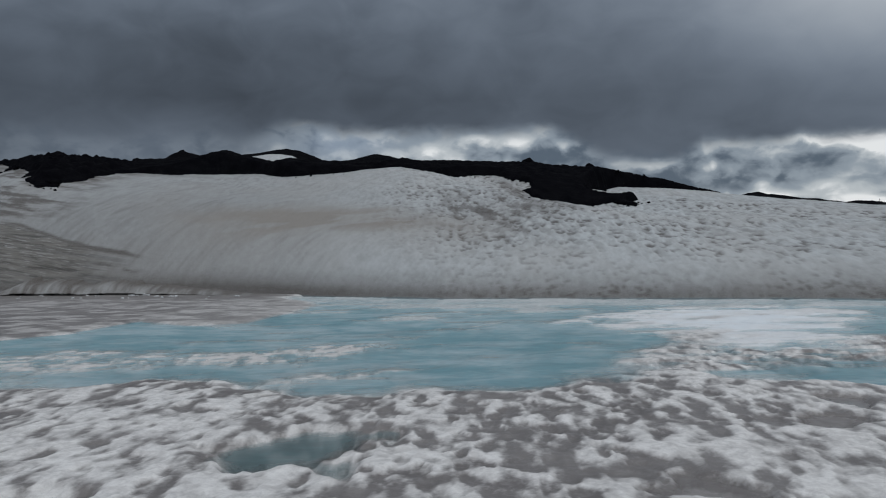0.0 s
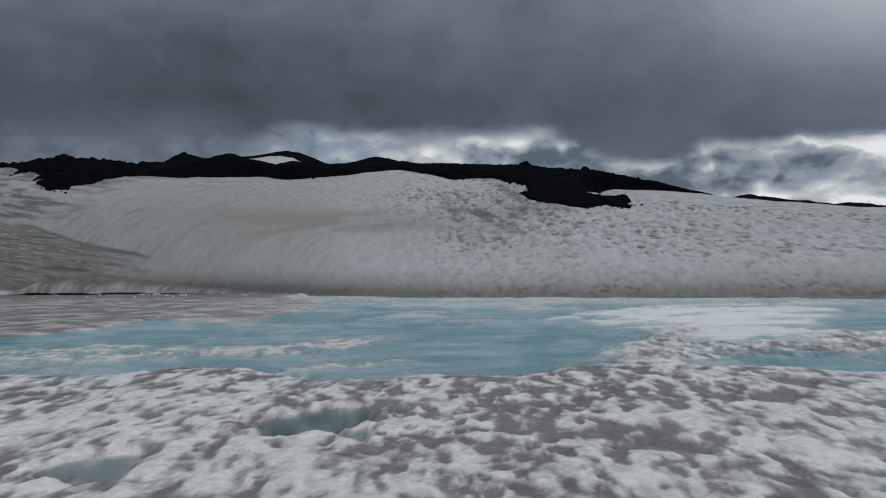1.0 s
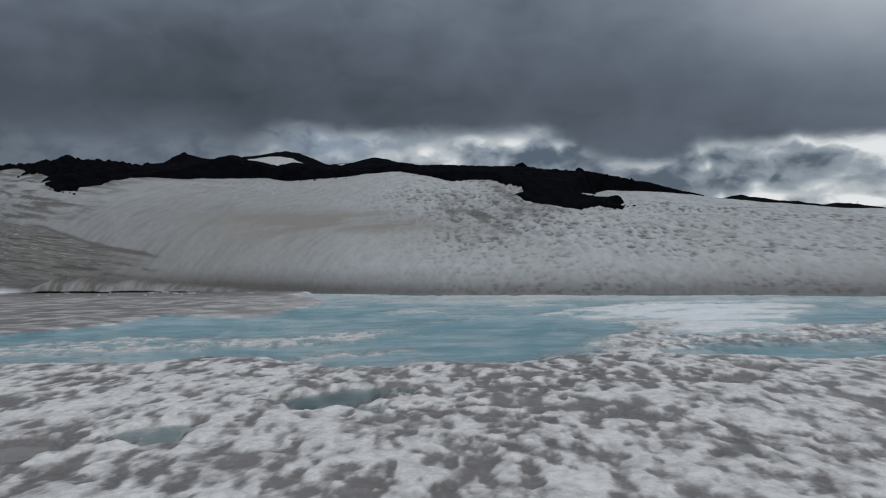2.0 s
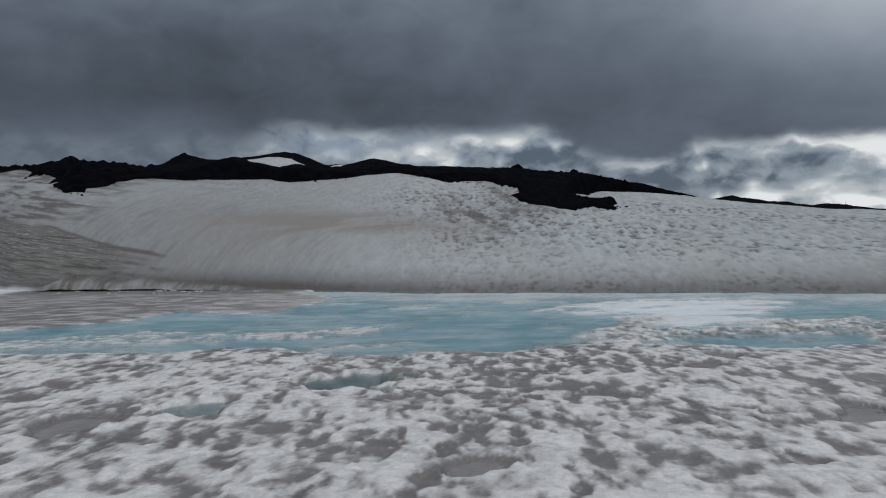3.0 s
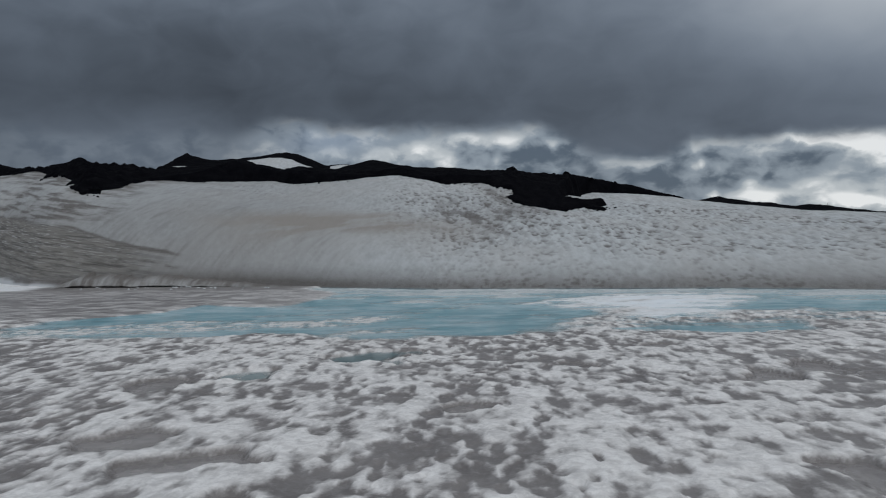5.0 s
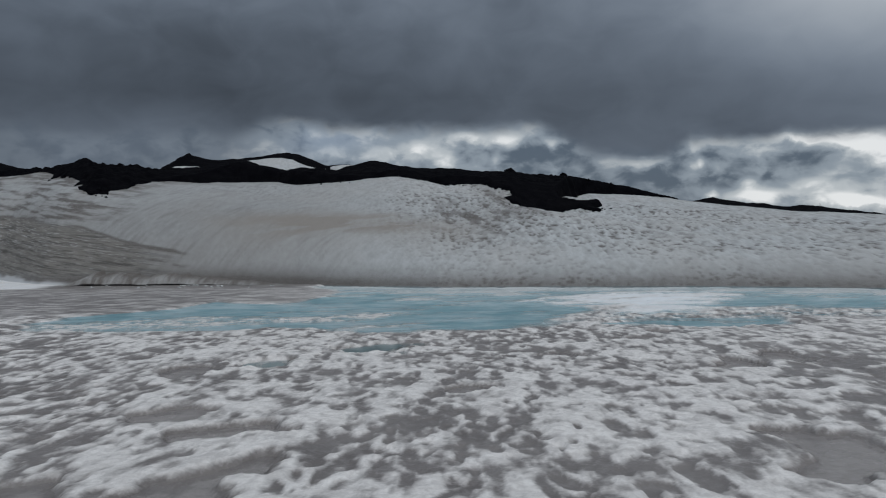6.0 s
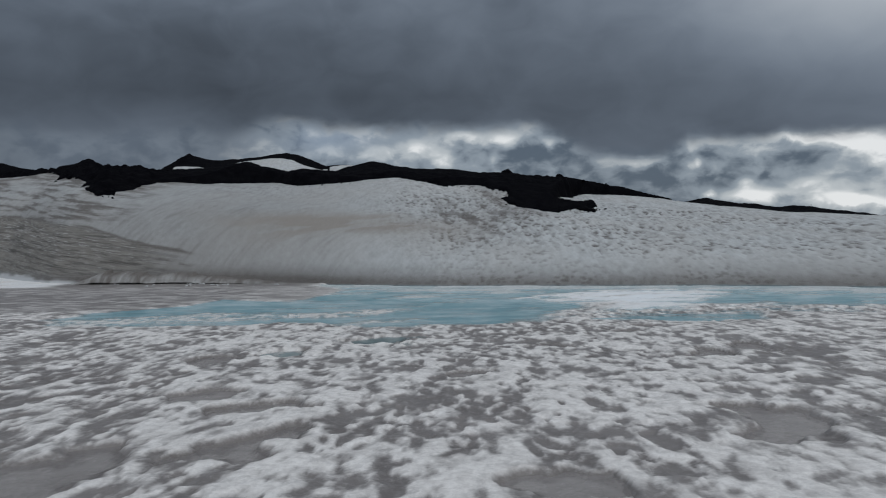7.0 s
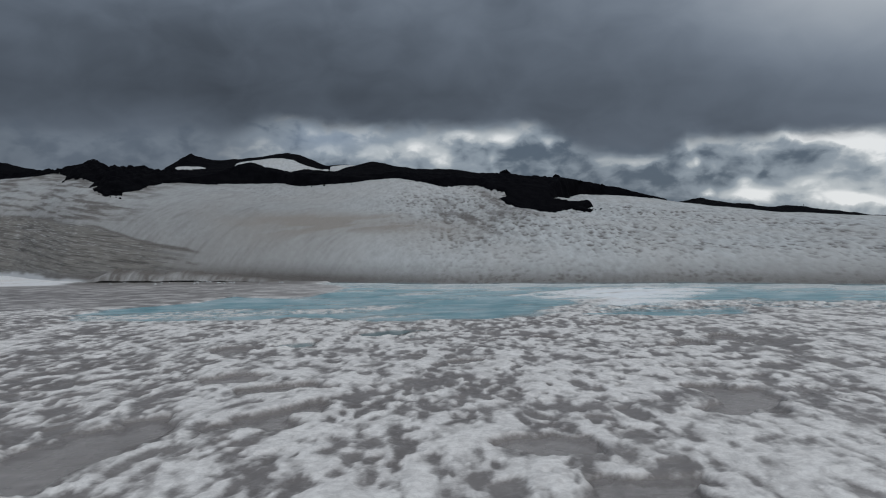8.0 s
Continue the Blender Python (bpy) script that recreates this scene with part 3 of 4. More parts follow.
def ground_fields(x, y):
    """Height and surface fields of the flat snow and ice."""
    wx = x + 0.30 * (fbm(x / 0.8, y / 1.0, 3, 3) - 0.5)
    wy = y + 0.38 * (fbm(x / 0.8, y / 1.0, 4, 3) - 0.5)
    f1, own = cells(wx / 0.47, wy / 0.95, 5)
    g1, own2 = cells(wx / 0.25 + 7, wy / 0.50, 8)
    patch = fbm(x / 1.9, y / 3.3, 11, 3)
    mid = fbm(wx / 0.5, wy / 0.95, 0, 3, 0.45)
    small = fbm(wx / 0.18, wy / 0.40, 14, 3, 0.55)
    # sun cups: rounded bowls of two sizes, thicker in some stretches than in others
    wide_cup = smooth(0.22 + 0.34 * own - f1, -0.12, 0.12) * smooth(own, 0.15, 0.5)
    small_cup = smooth(0.2 + 0.3 * own2 - g1, -0.14, 0.14) * smooth(own2, 0.3, 0.6)
    told = smooth(y, -9, -6) * (1 - smooth(y, 13.5, 16)) * (1 - smooth(np.abs(x) - 0.42 * (y + 16), -1.0, 1.5))
    deep = (0.75 * wide_cup * (1 - 0.6 * told) + 0.75 * small_cup) * (0.35 + 1.0 * smooth(-patch, -0.62, -0.36))
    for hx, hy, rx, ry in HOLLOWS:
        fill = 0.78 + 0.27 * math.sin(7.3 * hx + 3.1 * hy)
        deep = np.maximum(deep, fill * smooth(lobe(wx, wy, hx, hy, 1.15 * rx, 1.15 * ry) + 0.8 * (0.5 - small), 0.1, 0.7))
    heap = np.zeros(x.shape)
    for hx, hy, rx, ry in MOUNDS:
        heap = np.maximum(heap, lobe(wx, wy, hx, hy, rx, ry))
    deep = np.clip(deep, 0, 1)
    cup = 0.025 - 0.05 * deep + 0.05 * (mid - 0.5) + 0.035 * (small - 0.5)
    z = 0.10 + cup + 0.10 * (patch - 0.5) + 0.03 * heap
    dirt = 0.25 + 0.56 * deep + 0.45 * (0.5 - patch) + 1.3 * (0.5 - mid) + 2.0 * (0.5 - small) - 0.2 * heap + 0.09 * smooth(-x, 5, 14) + 0.05 * smooth(x, 3, 9)
    dirt = np.clip(dirt, 0, 1)
    near = (y > -70) & (y < 70) & (np.abs(x) < 90)
    clean = np.zeros(x.shape)
    # melt pond
    east = smooth(x, 2, 5)
    ragged = (1.5 + 0.5 * east) * (fbm(x / 1.5, y / 1.1, 21, 4) - 0.5) * (1 - 0.75 * smooth(y, 24, 29))
    sd = inside(x, y, POND) + ragged
    slurry = fbm(wx / 0.75, wy / 0.34, 28, 4, 0.6)
    loose = np.maximum(inside(x, y, SNOW_BITS), inside(x, y, NEAR_BITS))
    bits = smooth(loose + 1.6 * (fbm(x / 1.4, y / 0.7, 22, 3) - 0.5), -0.9, 0.7)
    pool = smooth(sd, -0.9 - 0.8 * east, 1.6)
    side = smooth(inside(x, y, SIDE_POOL) + 0.6 * ragged, -0.8, 0.5) * 0.8
    moat = smooth(inside(x, y, MOAT) + ragged * 2, -0.6, 0.9) * 0.36
    pool = np.maximum(np.maximum(pool, side), moat)
    streaks = fbm(x / 2.4 + 0.8 * fbm(x / 2, y / 2, 29, 2), y / 1.15 + 0.8 * fbm(x / 2, y / 2, 30, 2), 0, 4, 0.55)
    floor_z = -0.38 + 1.05 * np.maximum(0, streaks - 0.45) + 0.3 * smooth(y - curve(x, FOOT), -14, -2)
    floor_z = np.minimum(floor_z, -0.045)
    z = z * (1 - pool) + (floor_z + 0.35 * cup) * pool
    dirt = np.clip(dirt + 0.14 * np.exp(-((sd + 0.3) / 0.6) ** 2) * (y < 24), 0, 1)
    dirt = dirt * (1 - 0.8 * pool)
    # slush hanging in the water, half afloat
    sunk = bits * smooth(sd, -0.4, 0.6)
    z = z * (1 - sunk) + np.clip(-0.075 + 0.6 * (slurry - 0.45) + 0.45 * (small - 0.5), -0.25, 0.012) * sunk
    dirt = dirt * (1 - sunk) + (0.22 + 1.1 * np.maximum(0, 0.5 - small)) * sunk
    mixed = smooth(inside(x, y, MIXED) + 1.8 * (fbm(x / 1.2, y / 0.8, 36, 3) - 0.5), -1.4, 0.7) * (1 - side)
    z = z * (1 - mixed) + np.clip(-0.035 + 0.5 * (slurry - 0.47) + 0.7 * cup, -0.16, 0.06) * mixed
    dirt = dirt * (1 - mixed) + np.clip(0.3 + 1.6 * (0.5 - small) + 0.3 * deep, 0, 0.9) * mixed
    # thin white sheet of slush ice, thickest in the middle, and a grey arm to the shore
    thin = smooth(inside(x, y, SHEET) + 3.2 * (fbm(x / 1.8, y / 0.9, 25, 4, 0.55) - 0.5), -0.9, 1.1)
    z = z * (1 - thin) + np.clip(-0.085 + 0.6 * (streaks - 0.42) + 0.5 * (slurry - 0.5), -0.24, 0.004) * thin
    dirt = dirt * (1 - 0.85 * thin)
    fl = smooth(inside(x, y, FLOE) + 4.5 * (fbm(x / 2.2, y / 1.0, 24, 4, 0.55) - 0.5), -1.3, 1.2)
    z = z * (1 - fl) + (0.004 + 0.22 * (streaks - 0.43) + 0.16 * (slurry - 0.45) + 0.05 * cup) * fl
    dirt = dirt * (1 - fl)
    white = np.maximum(fl, 0.35 * thin)
    arm = smooth(inside(x, y, GREY_ARM) + 1.2 * (fbm(x / 0.8, y / 0.8, 37, 3) - 0.5), -0.5, 0.6)
    z = z * (1 - arm) + (-0.01 + 0.8 * cup + 0.2 * (slurry - 0.47)) * arm
    dirt = dirt * (1 - arm) + np.clip(0.3 + 0.3 * deep + 1.2 * (0.5 - small), 0, 0.8) * arm
    white = white * (1 - arm)
    for hx, hy, rx, ry in ((10.2, 29.0, 1.1, 0.7), (7.2, 27.8, 0.7, 0.4), (12.8, 30.2, 0.9, 0.4), (14.4, 29.0, 0.8, 0.5), (9.6, 31.4, 1.3, 0.3)):
        spot = lobe(wx, wy, hx, hy, rx, ry)
        z = z - 0.06 * spot
        white = white * (1 - 0.8 * spot)
        dirt = np.clip(dirt + 0.35 * spot, 0, 1)
    clean = np.maximum(clean, white * (0.6 + 0.4 * smooth(fbm(x / 1.3, y / 0.5, 33, 4), 0.35, 0.6)))
    # low streaky spit in front of the bank
    spit = smooth(y, 22, 27) * (1 - smooth(sd, 0.3, 1.3)) * smooth(-x, 5, 9)
    st = fbm(wx / 0.9, wy / 0.5, 0, 4, 0.62)
    z = z * (1 - spit) + (0.045 + 0.10 * (st - 0.42)) * spit
    dirt = dirt * (1 - spit) + (0.38 + 0.08 * smooth(-x, 8, 18) + smooth(0.54 - st, -0.12, 0.22) * (0.32 + 0.22 * smooth(-x, 10, 16))) * spit
    wet = smooth(y - curve(x, FOOT), -6.5, -2.5) * smooth(-x, 9, 14) * (y > 20)
    dirt = np.clip(dirt + wet * (0.42 + 0.4 * smooth(st, 0.42, 0.58)), 0, 1)
    # clean apron between the slopes
    apron = smooth(-x + 3 * (fbm(x / 4, y / 2, 57, 3) - 0.5), 31.5, 35) * smooth(y, 48.5, 51)
    z = z + apron * 0.025 * np.maximum(0, y - 54)
    clean = np.maximum(clean, 0.45 * apron * smooth(fbm(x / 3, y / 2, 27, 3), 0.3, 0.5))
    dirt = dirt * (1 - apron)
    # puddles
    for polys, drop in ((TEAL_POOLS, 0.3), (GREY_POOLS, 0.04)):
        for poly in polys:
            s = np.full(x.shape, -5.0)
            cx = sum(p[0] for p in poly) / len(poly)
            cy = sum(p[1] for p in poly) / len(poly)
            box = np.hypot(x - cx, y - cy) < 4
            s[box] = inside(x[box], y[box], poly) + (1.1 if drop > 0.2 else 1.0) * (fbm(x[box] / 0.6, y[box] / 0.75, 31, 4, 0.5) - 0.5)
            k = smooth(s, -0.45, 0.5) if drop > 0.2 else smooth(s, -0.3, 0.04)
            z = z * (1 - k) + (-drop + 0.6 * cup) * k
            dirt = np.maximum(dirt * (1 - k) + 0.45 * k, np.exp(-((s + 0.08) / 0.15) ** 2) * 0.95) if drop < 0.2 else dirt * (1 - 0.5 * k) + 0.4 * k
    z = np.where(near, z, 0.1)
    return z, dirt, clean


# ---------------------------------------------------------------- ground and water
def build_ground():
    xs = steps([(-3000, 900), (-300, 100), (-60, 3), (-32, 0.3), (-16, 0.13), (-7, 0.06), (7, 0.06), (16, 0.13), (32, 0.3), (60, 3), (300, 100), (3000, 900)])
    ys = steps([(-3000, 900), (-300, 100), (-60, 3), (-26, 0.4), (-13, 0.14), (-9, 0.07), (13, 0.07), (30, 0.14), (58, 0.3), (75, 1.5), (300, 60), (3000, 900)])
    X, Y = np.meshgrid(xs, ys)
    Z, dirt, clean = ground_fields(X, Y)
    foot = curve(X, FOOT)
    Z = Z - 1.2 * smooth(Y - foot, 1.5, 6) * (Y > 20)
    ob = sheet("ground", X, Y, Z, SNOW, {"dirt": dirt, "clean": clean})
    tagged(ob, "hummocky old snow pitted with grey slush hollows", "ground", kind="structure")


def build_water(name, x0, x1, y0, y1, sp, level, mat, label, category, kind="", group=""):
    X, Y = np.meshgrid(np.arange(x0, x1 + sp, sp), np.arange(y0, y1 + sp, sp))
    Z, _, _ = ground_fields(X, Y)
    depth = np.maximum(0, level - Z)
    ob = sheet(name, X, Y, np.full(X.shape, level), mat, {"depth": depth}, keep=depth > 0)
    return tagged(ob, label, category, group, kind)


build_ground()
build_water("water", -34, 38, 13, 54, 0.14, 0.0, TURQUOISE, "shallow turquoise melt pond clouded with white slush", "pond", "structure")
for polys, mat, level, label in ((TEAL_POOLS, TEAL_WATER, 0.035, "small teal meltwater puddle sunk in the snow"), (GREY_POOLS, GREY_WATER, 0.035, "flat grey slush puddle lying in the snow")):
    for poly in polys:
        px, py = [p[0] for p in poly], [p[1] for p in poly]
        build_water("meltwater_puddle", min(px) - 0.4, max(px) + 0.4, min(py) - 0.4, max(py) + 0.4, 0.06, level, mat, label, "puddle", group="puddles in the snow field")


# ---------------------------------------------------------------- snow bank
def build_bank():
    xs = steps([(-110, 3), (-50, 0.3), (-30, 0.2), (30, 0.2), (50, 0.35), (130, 4)])
    ds = steps([(-1.2, 0.1), (4, 0.1), (14, 0.16), (34, 0.28), (60, 1.0), (160, 12)])
    X, D = np.meshgrid(xs, ds)
    Y = curve(X, FOOT) + D
    Z = bank_height(X, Y)
    Z = Z - 0.35 * smooth(-D, 0.0, 0.8)
    ends = smooth(-X, 78, 108) + smooth(X, 90, 128)
    Z = Z * (1 - ends) - 1.5 * ends
    # scalloped melt dimples on the bright shoulder, smooth combed snow further along
    dim = smooth(X, -9, 4) * (0.35 + 0.65 * smooth(D, 2, 7)) + 0.25 * smooth(D, 12, 20)
    near_top = smooth(D - curve(X, CREST) + curve(X, FOOT), -20, -9) * smooth(X, 11, 17)
    dim = dim * (1 - 0.65 * near_top)
    lean = X - 0.5 * D + 1.5 * (fbm(X / 6, D / 6, 40, 2) - 0.5)
    wx = X + 0.8 * (fbm(X / 1.5, Y / 1.5, 41, 3) - 0.5)
    V = bank_height(X, Y) + 0.1 * D + 0.25 * (fbm(X / 1.5, Y / 3, 42, 3) - 0.5)
    f1, own = cells(wx / 0.45, V / 0.40, 43)
    pits = smooth(f1, 0.05, 0.65)
    n1 = fbm(X / 0.6, V / 0.5, 44, 4, 0.55)
    combed = value(lean / 0.42, D / 2.5, 45) * 0.4 + value(lean / 0.2, D / 1.6, 46) * 0.35 + value(lean / 1.1, D / 5.0, 47) * 0.25
    swell = fbm(X / 9, D / 6, 46, 3)
    Z = Z + smooth(D, 0, 3) * (dim * (1 - 0.15 * smooth(X, 5, 12)) * (1 - 0.4 * smooth(D, 18, 26)) * (0.19 * pits + 0.2 * n1 - 0.23) + (1 - dim) * 0.025 * (combed - 0.5) + 0.8 * (swell - 0.5) * smooth(D, 2, 12))
    # dirt and painted pit shade: darker foot, pits, bands of old melt surfaces, striped fan
    # darker towards the bottom of the bank
    foot = (1 - smooth(Z + 0.5 * (combed - 0.5), 0.3, 2.0)) * 0.42 + (1 - smooth(Z, 0.1, 0.9)) * 0.25
    # shade inside the dimples, painted through the dirt mask
    pitted = dim * smooth(0.46 - pits + 0.5 * (own - 0.5) + 1.5 * (0.5 - n1), 0.0, 0.55) * (0.28 + 0.5 * smooth(fbm(X / 5, D / 5, 47, 3), 0.35, 0.65))
    stain = np.exp(-((X - 4) / 5) ** 2 - ((Y - 59) / 8) ** 2) * (0.25 + 0.75 * smooth(fbm(wx / 0.9, V / 0.9, 54, 4, 0.6), 0.44, 0.6))
    swath = np.exp(-((X - 8.9 + 0.2 * (Y - 60)) / 1.5) ** 2) * smooth(Y, 54, 59) * (0.5 + 0.6 * smooth(fbm(wx / 1.0, V / 0.9, 56, 4, 0.6), 0.4, 0.6))
    stain = np.maximum(stain, 0.75 * swath)
    streak = (1 - dim) * smooth(combed, 0.5, 0.85) * 0.14
    band_y = Y - curve(X, [(-30, 60.5), (-21, 59.6), (-14.8, 58.7), (-10.6, 57.9), (-6, 56.4), (-2.5, 54.8), (4, 53)]) + 2.5 * (fbm(X / 6, Y / 4, 48, 3) - 0.5)
    band = np.exp(-(band_y / 2.6) ** 2) * smooth(X, -26, -12) * (1 - smooth(X, -3, 6)) * (0.45 + 0.55 * smooth(fbm(X / 5, Y / 1.5, 55, 4), 0.35, 0.6))
    edge = curve(X, [(-60, 8), (-45, 6.8), (-37.6, 5.9), (-33.5, 5.4), (-30.9, 4.7), (-28.4, 3.8), (-25.5, 3.3), (-22.8, 2.8), (-18, 2.2)]) + 0.5 * (fbm(X / 3, X * 0, 51, 2) - 0.5)
    second = curve(X, [(-36, 4.9), (-34, 4.5), (-31, 3.7), (-28, 3.0), (-26.3, 2.6), (-22.5, 1.6)])
    fan = smooth(-X, 21, 29) * (1 - smooth(Z, edge - 0.3, edge + 0.05)) * smooth(Z, 0.5, 1.3)
    tilt = Z + 0.12 * X + 0.35 * (fbm(X / 4, Z / 1.5, 52, 3) - 0.5)
    lines = 0.55 * value(X / 3.5, tilt / 0.16, 49) + 0.3 * value(X / 0.9, tilt / 0.08, 50) + 0.15 * fbm(X / 0.4, tilt / 0.3, 53, 3)
    dirt = np.clip(foot + pitted + stain * 0.8 + streak, 0, 0.95)
    # overall darkening, stronger to the left and lower down
    left_tone = 0.09 + 0.44 * smooth(-X, -4, 22) * (1 - 0.4 * smooth(Z, 6, 10))
    crown = smooth(-X, 17, 24) * smooth(D - curve(X, CREST) + curve(X, FOOT), -11, -4) * smooth(fbm(X / 5, D / 0.8, 65, 4, 0.6), 0.4, 0.65)
    dirt = dirt + 0.32 * crown
    # short dark dashes: more painted dimple shade
    dash_shade = value((X - 0.15 * D) / 0.36, V / 0.3, 66) * 0.6 + value((X - 0.15 * D) / 0.22, V / 0.18, 67) * 0.4
    dirt = dirt + 0.28 * dim * smooth(D, 3, 9) * smooth(dash_shade, 0.6, 0.75)
    broken = smooth(fbm(X / 1.4, X * 0, 69, 3), 0.3, 0.6)
    rim = np.exp(-((Z - edge + 0.1) / 0.13) ** 2) * smooth(-X, 21.5, 24) * (1 - smooth(-X, 33, 36)) + 0.8 * broken * np.exp(-((Z - second) / 0.1) ** 2) * smooth(-X, 21, 24) * (1 - smooth(-X, 33, 36))
    low = np.interp(-X, [32, 42], [0.1, 0.75]) + 0.5 * (fbm(X / 1.5, D / 1.0, 68, 3) - 0.5)
    clean = (1 - smooth(Z, low - 0.2, low + 0.15)) * smooth(-X, 32, 34) * 0.6
    dirt = np.clip(dirt + left_tone, 0, 0.95) * (1 - fan) + fan * (0.5 + 0.3 * smooth(lines, 0.4, 0.55))
    dirt = np.clip(dirt + rim * 0.75, 0, 1)
    upper = smooth(-X, 28, 34) * smooth(Z, 5.0, 7.0)
    dirt = np.clip(dirt + upper * smooth(fbm(X / 2.6, (Z + 0.14 * X) / 0.28, 50, 4, 0.62), 0.4, 0.7) * 0.6, 0, 0.95)
    silt = np.clip(band + fan * 0.08, 0, 0.8)
    Z = Z - fan * 0.25 * smooth(lines, 0.5, 0.7)
    ob = sheet("snow_bank", X, Y, Z, BANK, {"dirt": dirt, "silt": silt * (1 - clean), "clean": clean, "comb": 1 - dim, "fan": fan * (1 - clean) * (1 - 0.7 * np.clip(rim, 0, 1))})
    tagged(ob, "long grey snow bank streaked with dirt above the pond", "snow bank", kind="structure")
    return X, Y, Z


BANK_X, BANK_Y, BANK_Z = build_bank()


def build_lip():
    """Low ribbed shelf of old ice along the foot of the fan, undercut by the water."""
    xs = np.arange(-36, -10, 0.07)
    out = np.array([0.9, 0.9, 0.02, 0.0, 0.1, 0.25, 0.45, 0.7, 1.0, 1.4, 1.9, 2.5, 3.2])
    up = np.array([-0.1, 0.2, 0.21, 0.25, 0.3, 0.45, 0.6, 0.72, 0.82, 0.9, 0.97, 1.0, 0.95])
    X, O = np.meshgrid(xs, out)
    _, U = np.meshgrid(xs, up)
    ribs = 0.5 * value(X / 0.3, U * 1.5, 61) + 0.5 * value(X / 0.13, U * 2, 62)
    tall = 1.0 * smooth(X, -34.5, -29.5) * (1 - 0.9 * smooth(X, -24, -11)) * (0.65 + 0.7 * fbm(X / 2.5, X * 0, 62, 2))
    Y = curve(X, FOOT) - 1.6 + O + 0.22 * (ribs - 0.5) + 1.4 * (fbm(X / 4, X * 0, 63, 3) - 0.5)
    Z = -0.05 + tall * U * (0.8 + 0.4 * ribs)
    dirt = np.clip(0.55 + 0.28 * smooth(ribs, 0.3, 0.75) + 0.7 * (fbm(X / 1.2, U, 64, 3) - 0.5) + 0.3 * smooth(U, 0.6, 1.0), 0, 1)
    ob = sheet("ice_shelf", X, Y, Z, BANK, {"dirt": dirt, "silt": 0.15, "clean": 0.0})
    tagged(ob, "low ribbed grey ice shelf at the foot of the bank", "ice shelf")


build_lip()


def build_glints():
    """Small pale lumps added for the white glints on the wet ground below the shelf."""
    rng = random.Random(23)
    shapes = []
    for k in range(4):
        bm = bmesh.new()
        bmesh.ops.create_icosphere(bm, subdivisions=2, radius=1.0)
        off = Vector((7.0 * k, 3.0, 1.0))
        for v in bm.verts:
            v.co = v.co * (1 + 0.5 * noise.noise(v.co * 1.1 + off) + 0.25 * noise.noise(v.co * 2.6 + off))
        me = bpy.data.meshes.new("glint_lump")
        bm.to_mesh(me)
        bm.free()
        for name, level in (("dirt", 0.12), ("silt", 0.0), ("clean", 0.35)):
            a = me.attributes.new(name, "FLOAT", "POINT")
            a.data.foreach_set("value", np.full(len(me.vertices), level, np.float32))
        me.materials.append(BANK)
        shapes.append(me)
    for i in range(28):
        x = rng.uniform(-30, -12.5) if i % 3 else rng.gauss(-19, 2)
        y = float(curve(x, FOOT)) - rng.uniform(1.6, 5.2)
        z = float(ground_fields(np.array([[x]]), np.array([[y]]))[0][0, 0])
        r = rng.uniform(0.04, 0.11)
        ob = new("glint_lump", shapes[i % 4])
        ob.matrix_world = pose(x, y, z + 0.2 * r, 0, 0, rng.uniform(0, 360)) @ Matrix.Diagonal((r * rng.uniform(1, 2.4), r, r * rng.uniform(0.5, 0.9), 1))
        tagged(ob, "small pale lump added for a white glint at the foot of the bank", "ice chunk", "ice chunks below the shelf")


build_glints()


# ---------------------------------------------------------------- lava ridges and hills
LAVA_EDGE = [(-80, 89), (-56, 86), (-50, 85), (-46.5, 83), (-40.2, 72.6), (-38.6, 70.3), (-38, 68.2), (-36.3, 66.6), (-35, 65.9), (-34, 66.3), (-33.4, 68.8), (-32.4, 74.8), (-27.4, 75.6), (-25.2, 78.6), (-22, 80), (-18, 79.6),
             (-16.7, 78), (-13, 78), (-7.5, 76.8), (-1.7, 76), (3, 77), (6.4, 77), (7.2, 74.6), (8.8, 73.5), (8.8, 72.4), (8.1, 71.2), (8.6, 69.6), (9.6, 68.6), (11, 68.8), (12.5, 69.2),
             (13.8, 69.8), (15, 70.2), (16.2, 70.6), (17.0, 69.4), (17.9, 68.3), (18.1, 69.4), (17.4, 70.7), (18.7, 71.6), (18.2, 72.2),
             (17, 71.6), (15.8, 71.8), (14.4, 72.2), (13.8, 73.4), (14.3, 75), (15.3, 77), (16.6, 79.8), (18, 83), (20.5, 85), (28, 86.5), (32, 85.5), (33.5, 90), (24, 112), (-80, 112)]
RIDGE_TOP = [(-80, 6), (-55, 13.0), (-51, 13.2), (-48.4, 13.2), (-46.6, 13.6), (-44, 13.5), (-42, 13.5), (-39.4, 13.7), (-37, 13.5), (-35, 13.1), (-31.6, 13.25), (-27.4, 13.4),
             (-25.4, 13.6), (-24.3, 14.0), (-23.5, 14.05), (-22, 13.5), (-20, 13.1), (-18.4, 12.7), (-16.5, 13.1), (-12.4, 12.7), (-4.8, 12.6), (1.3, 12.5), (6, 12.25), (10, 12.1),
             (14, 11.6), (17, 11.5), (19.6, 11.2), (25.7, 10.2), (30.3, 9.0), (33, 8.2), (36, 7)]


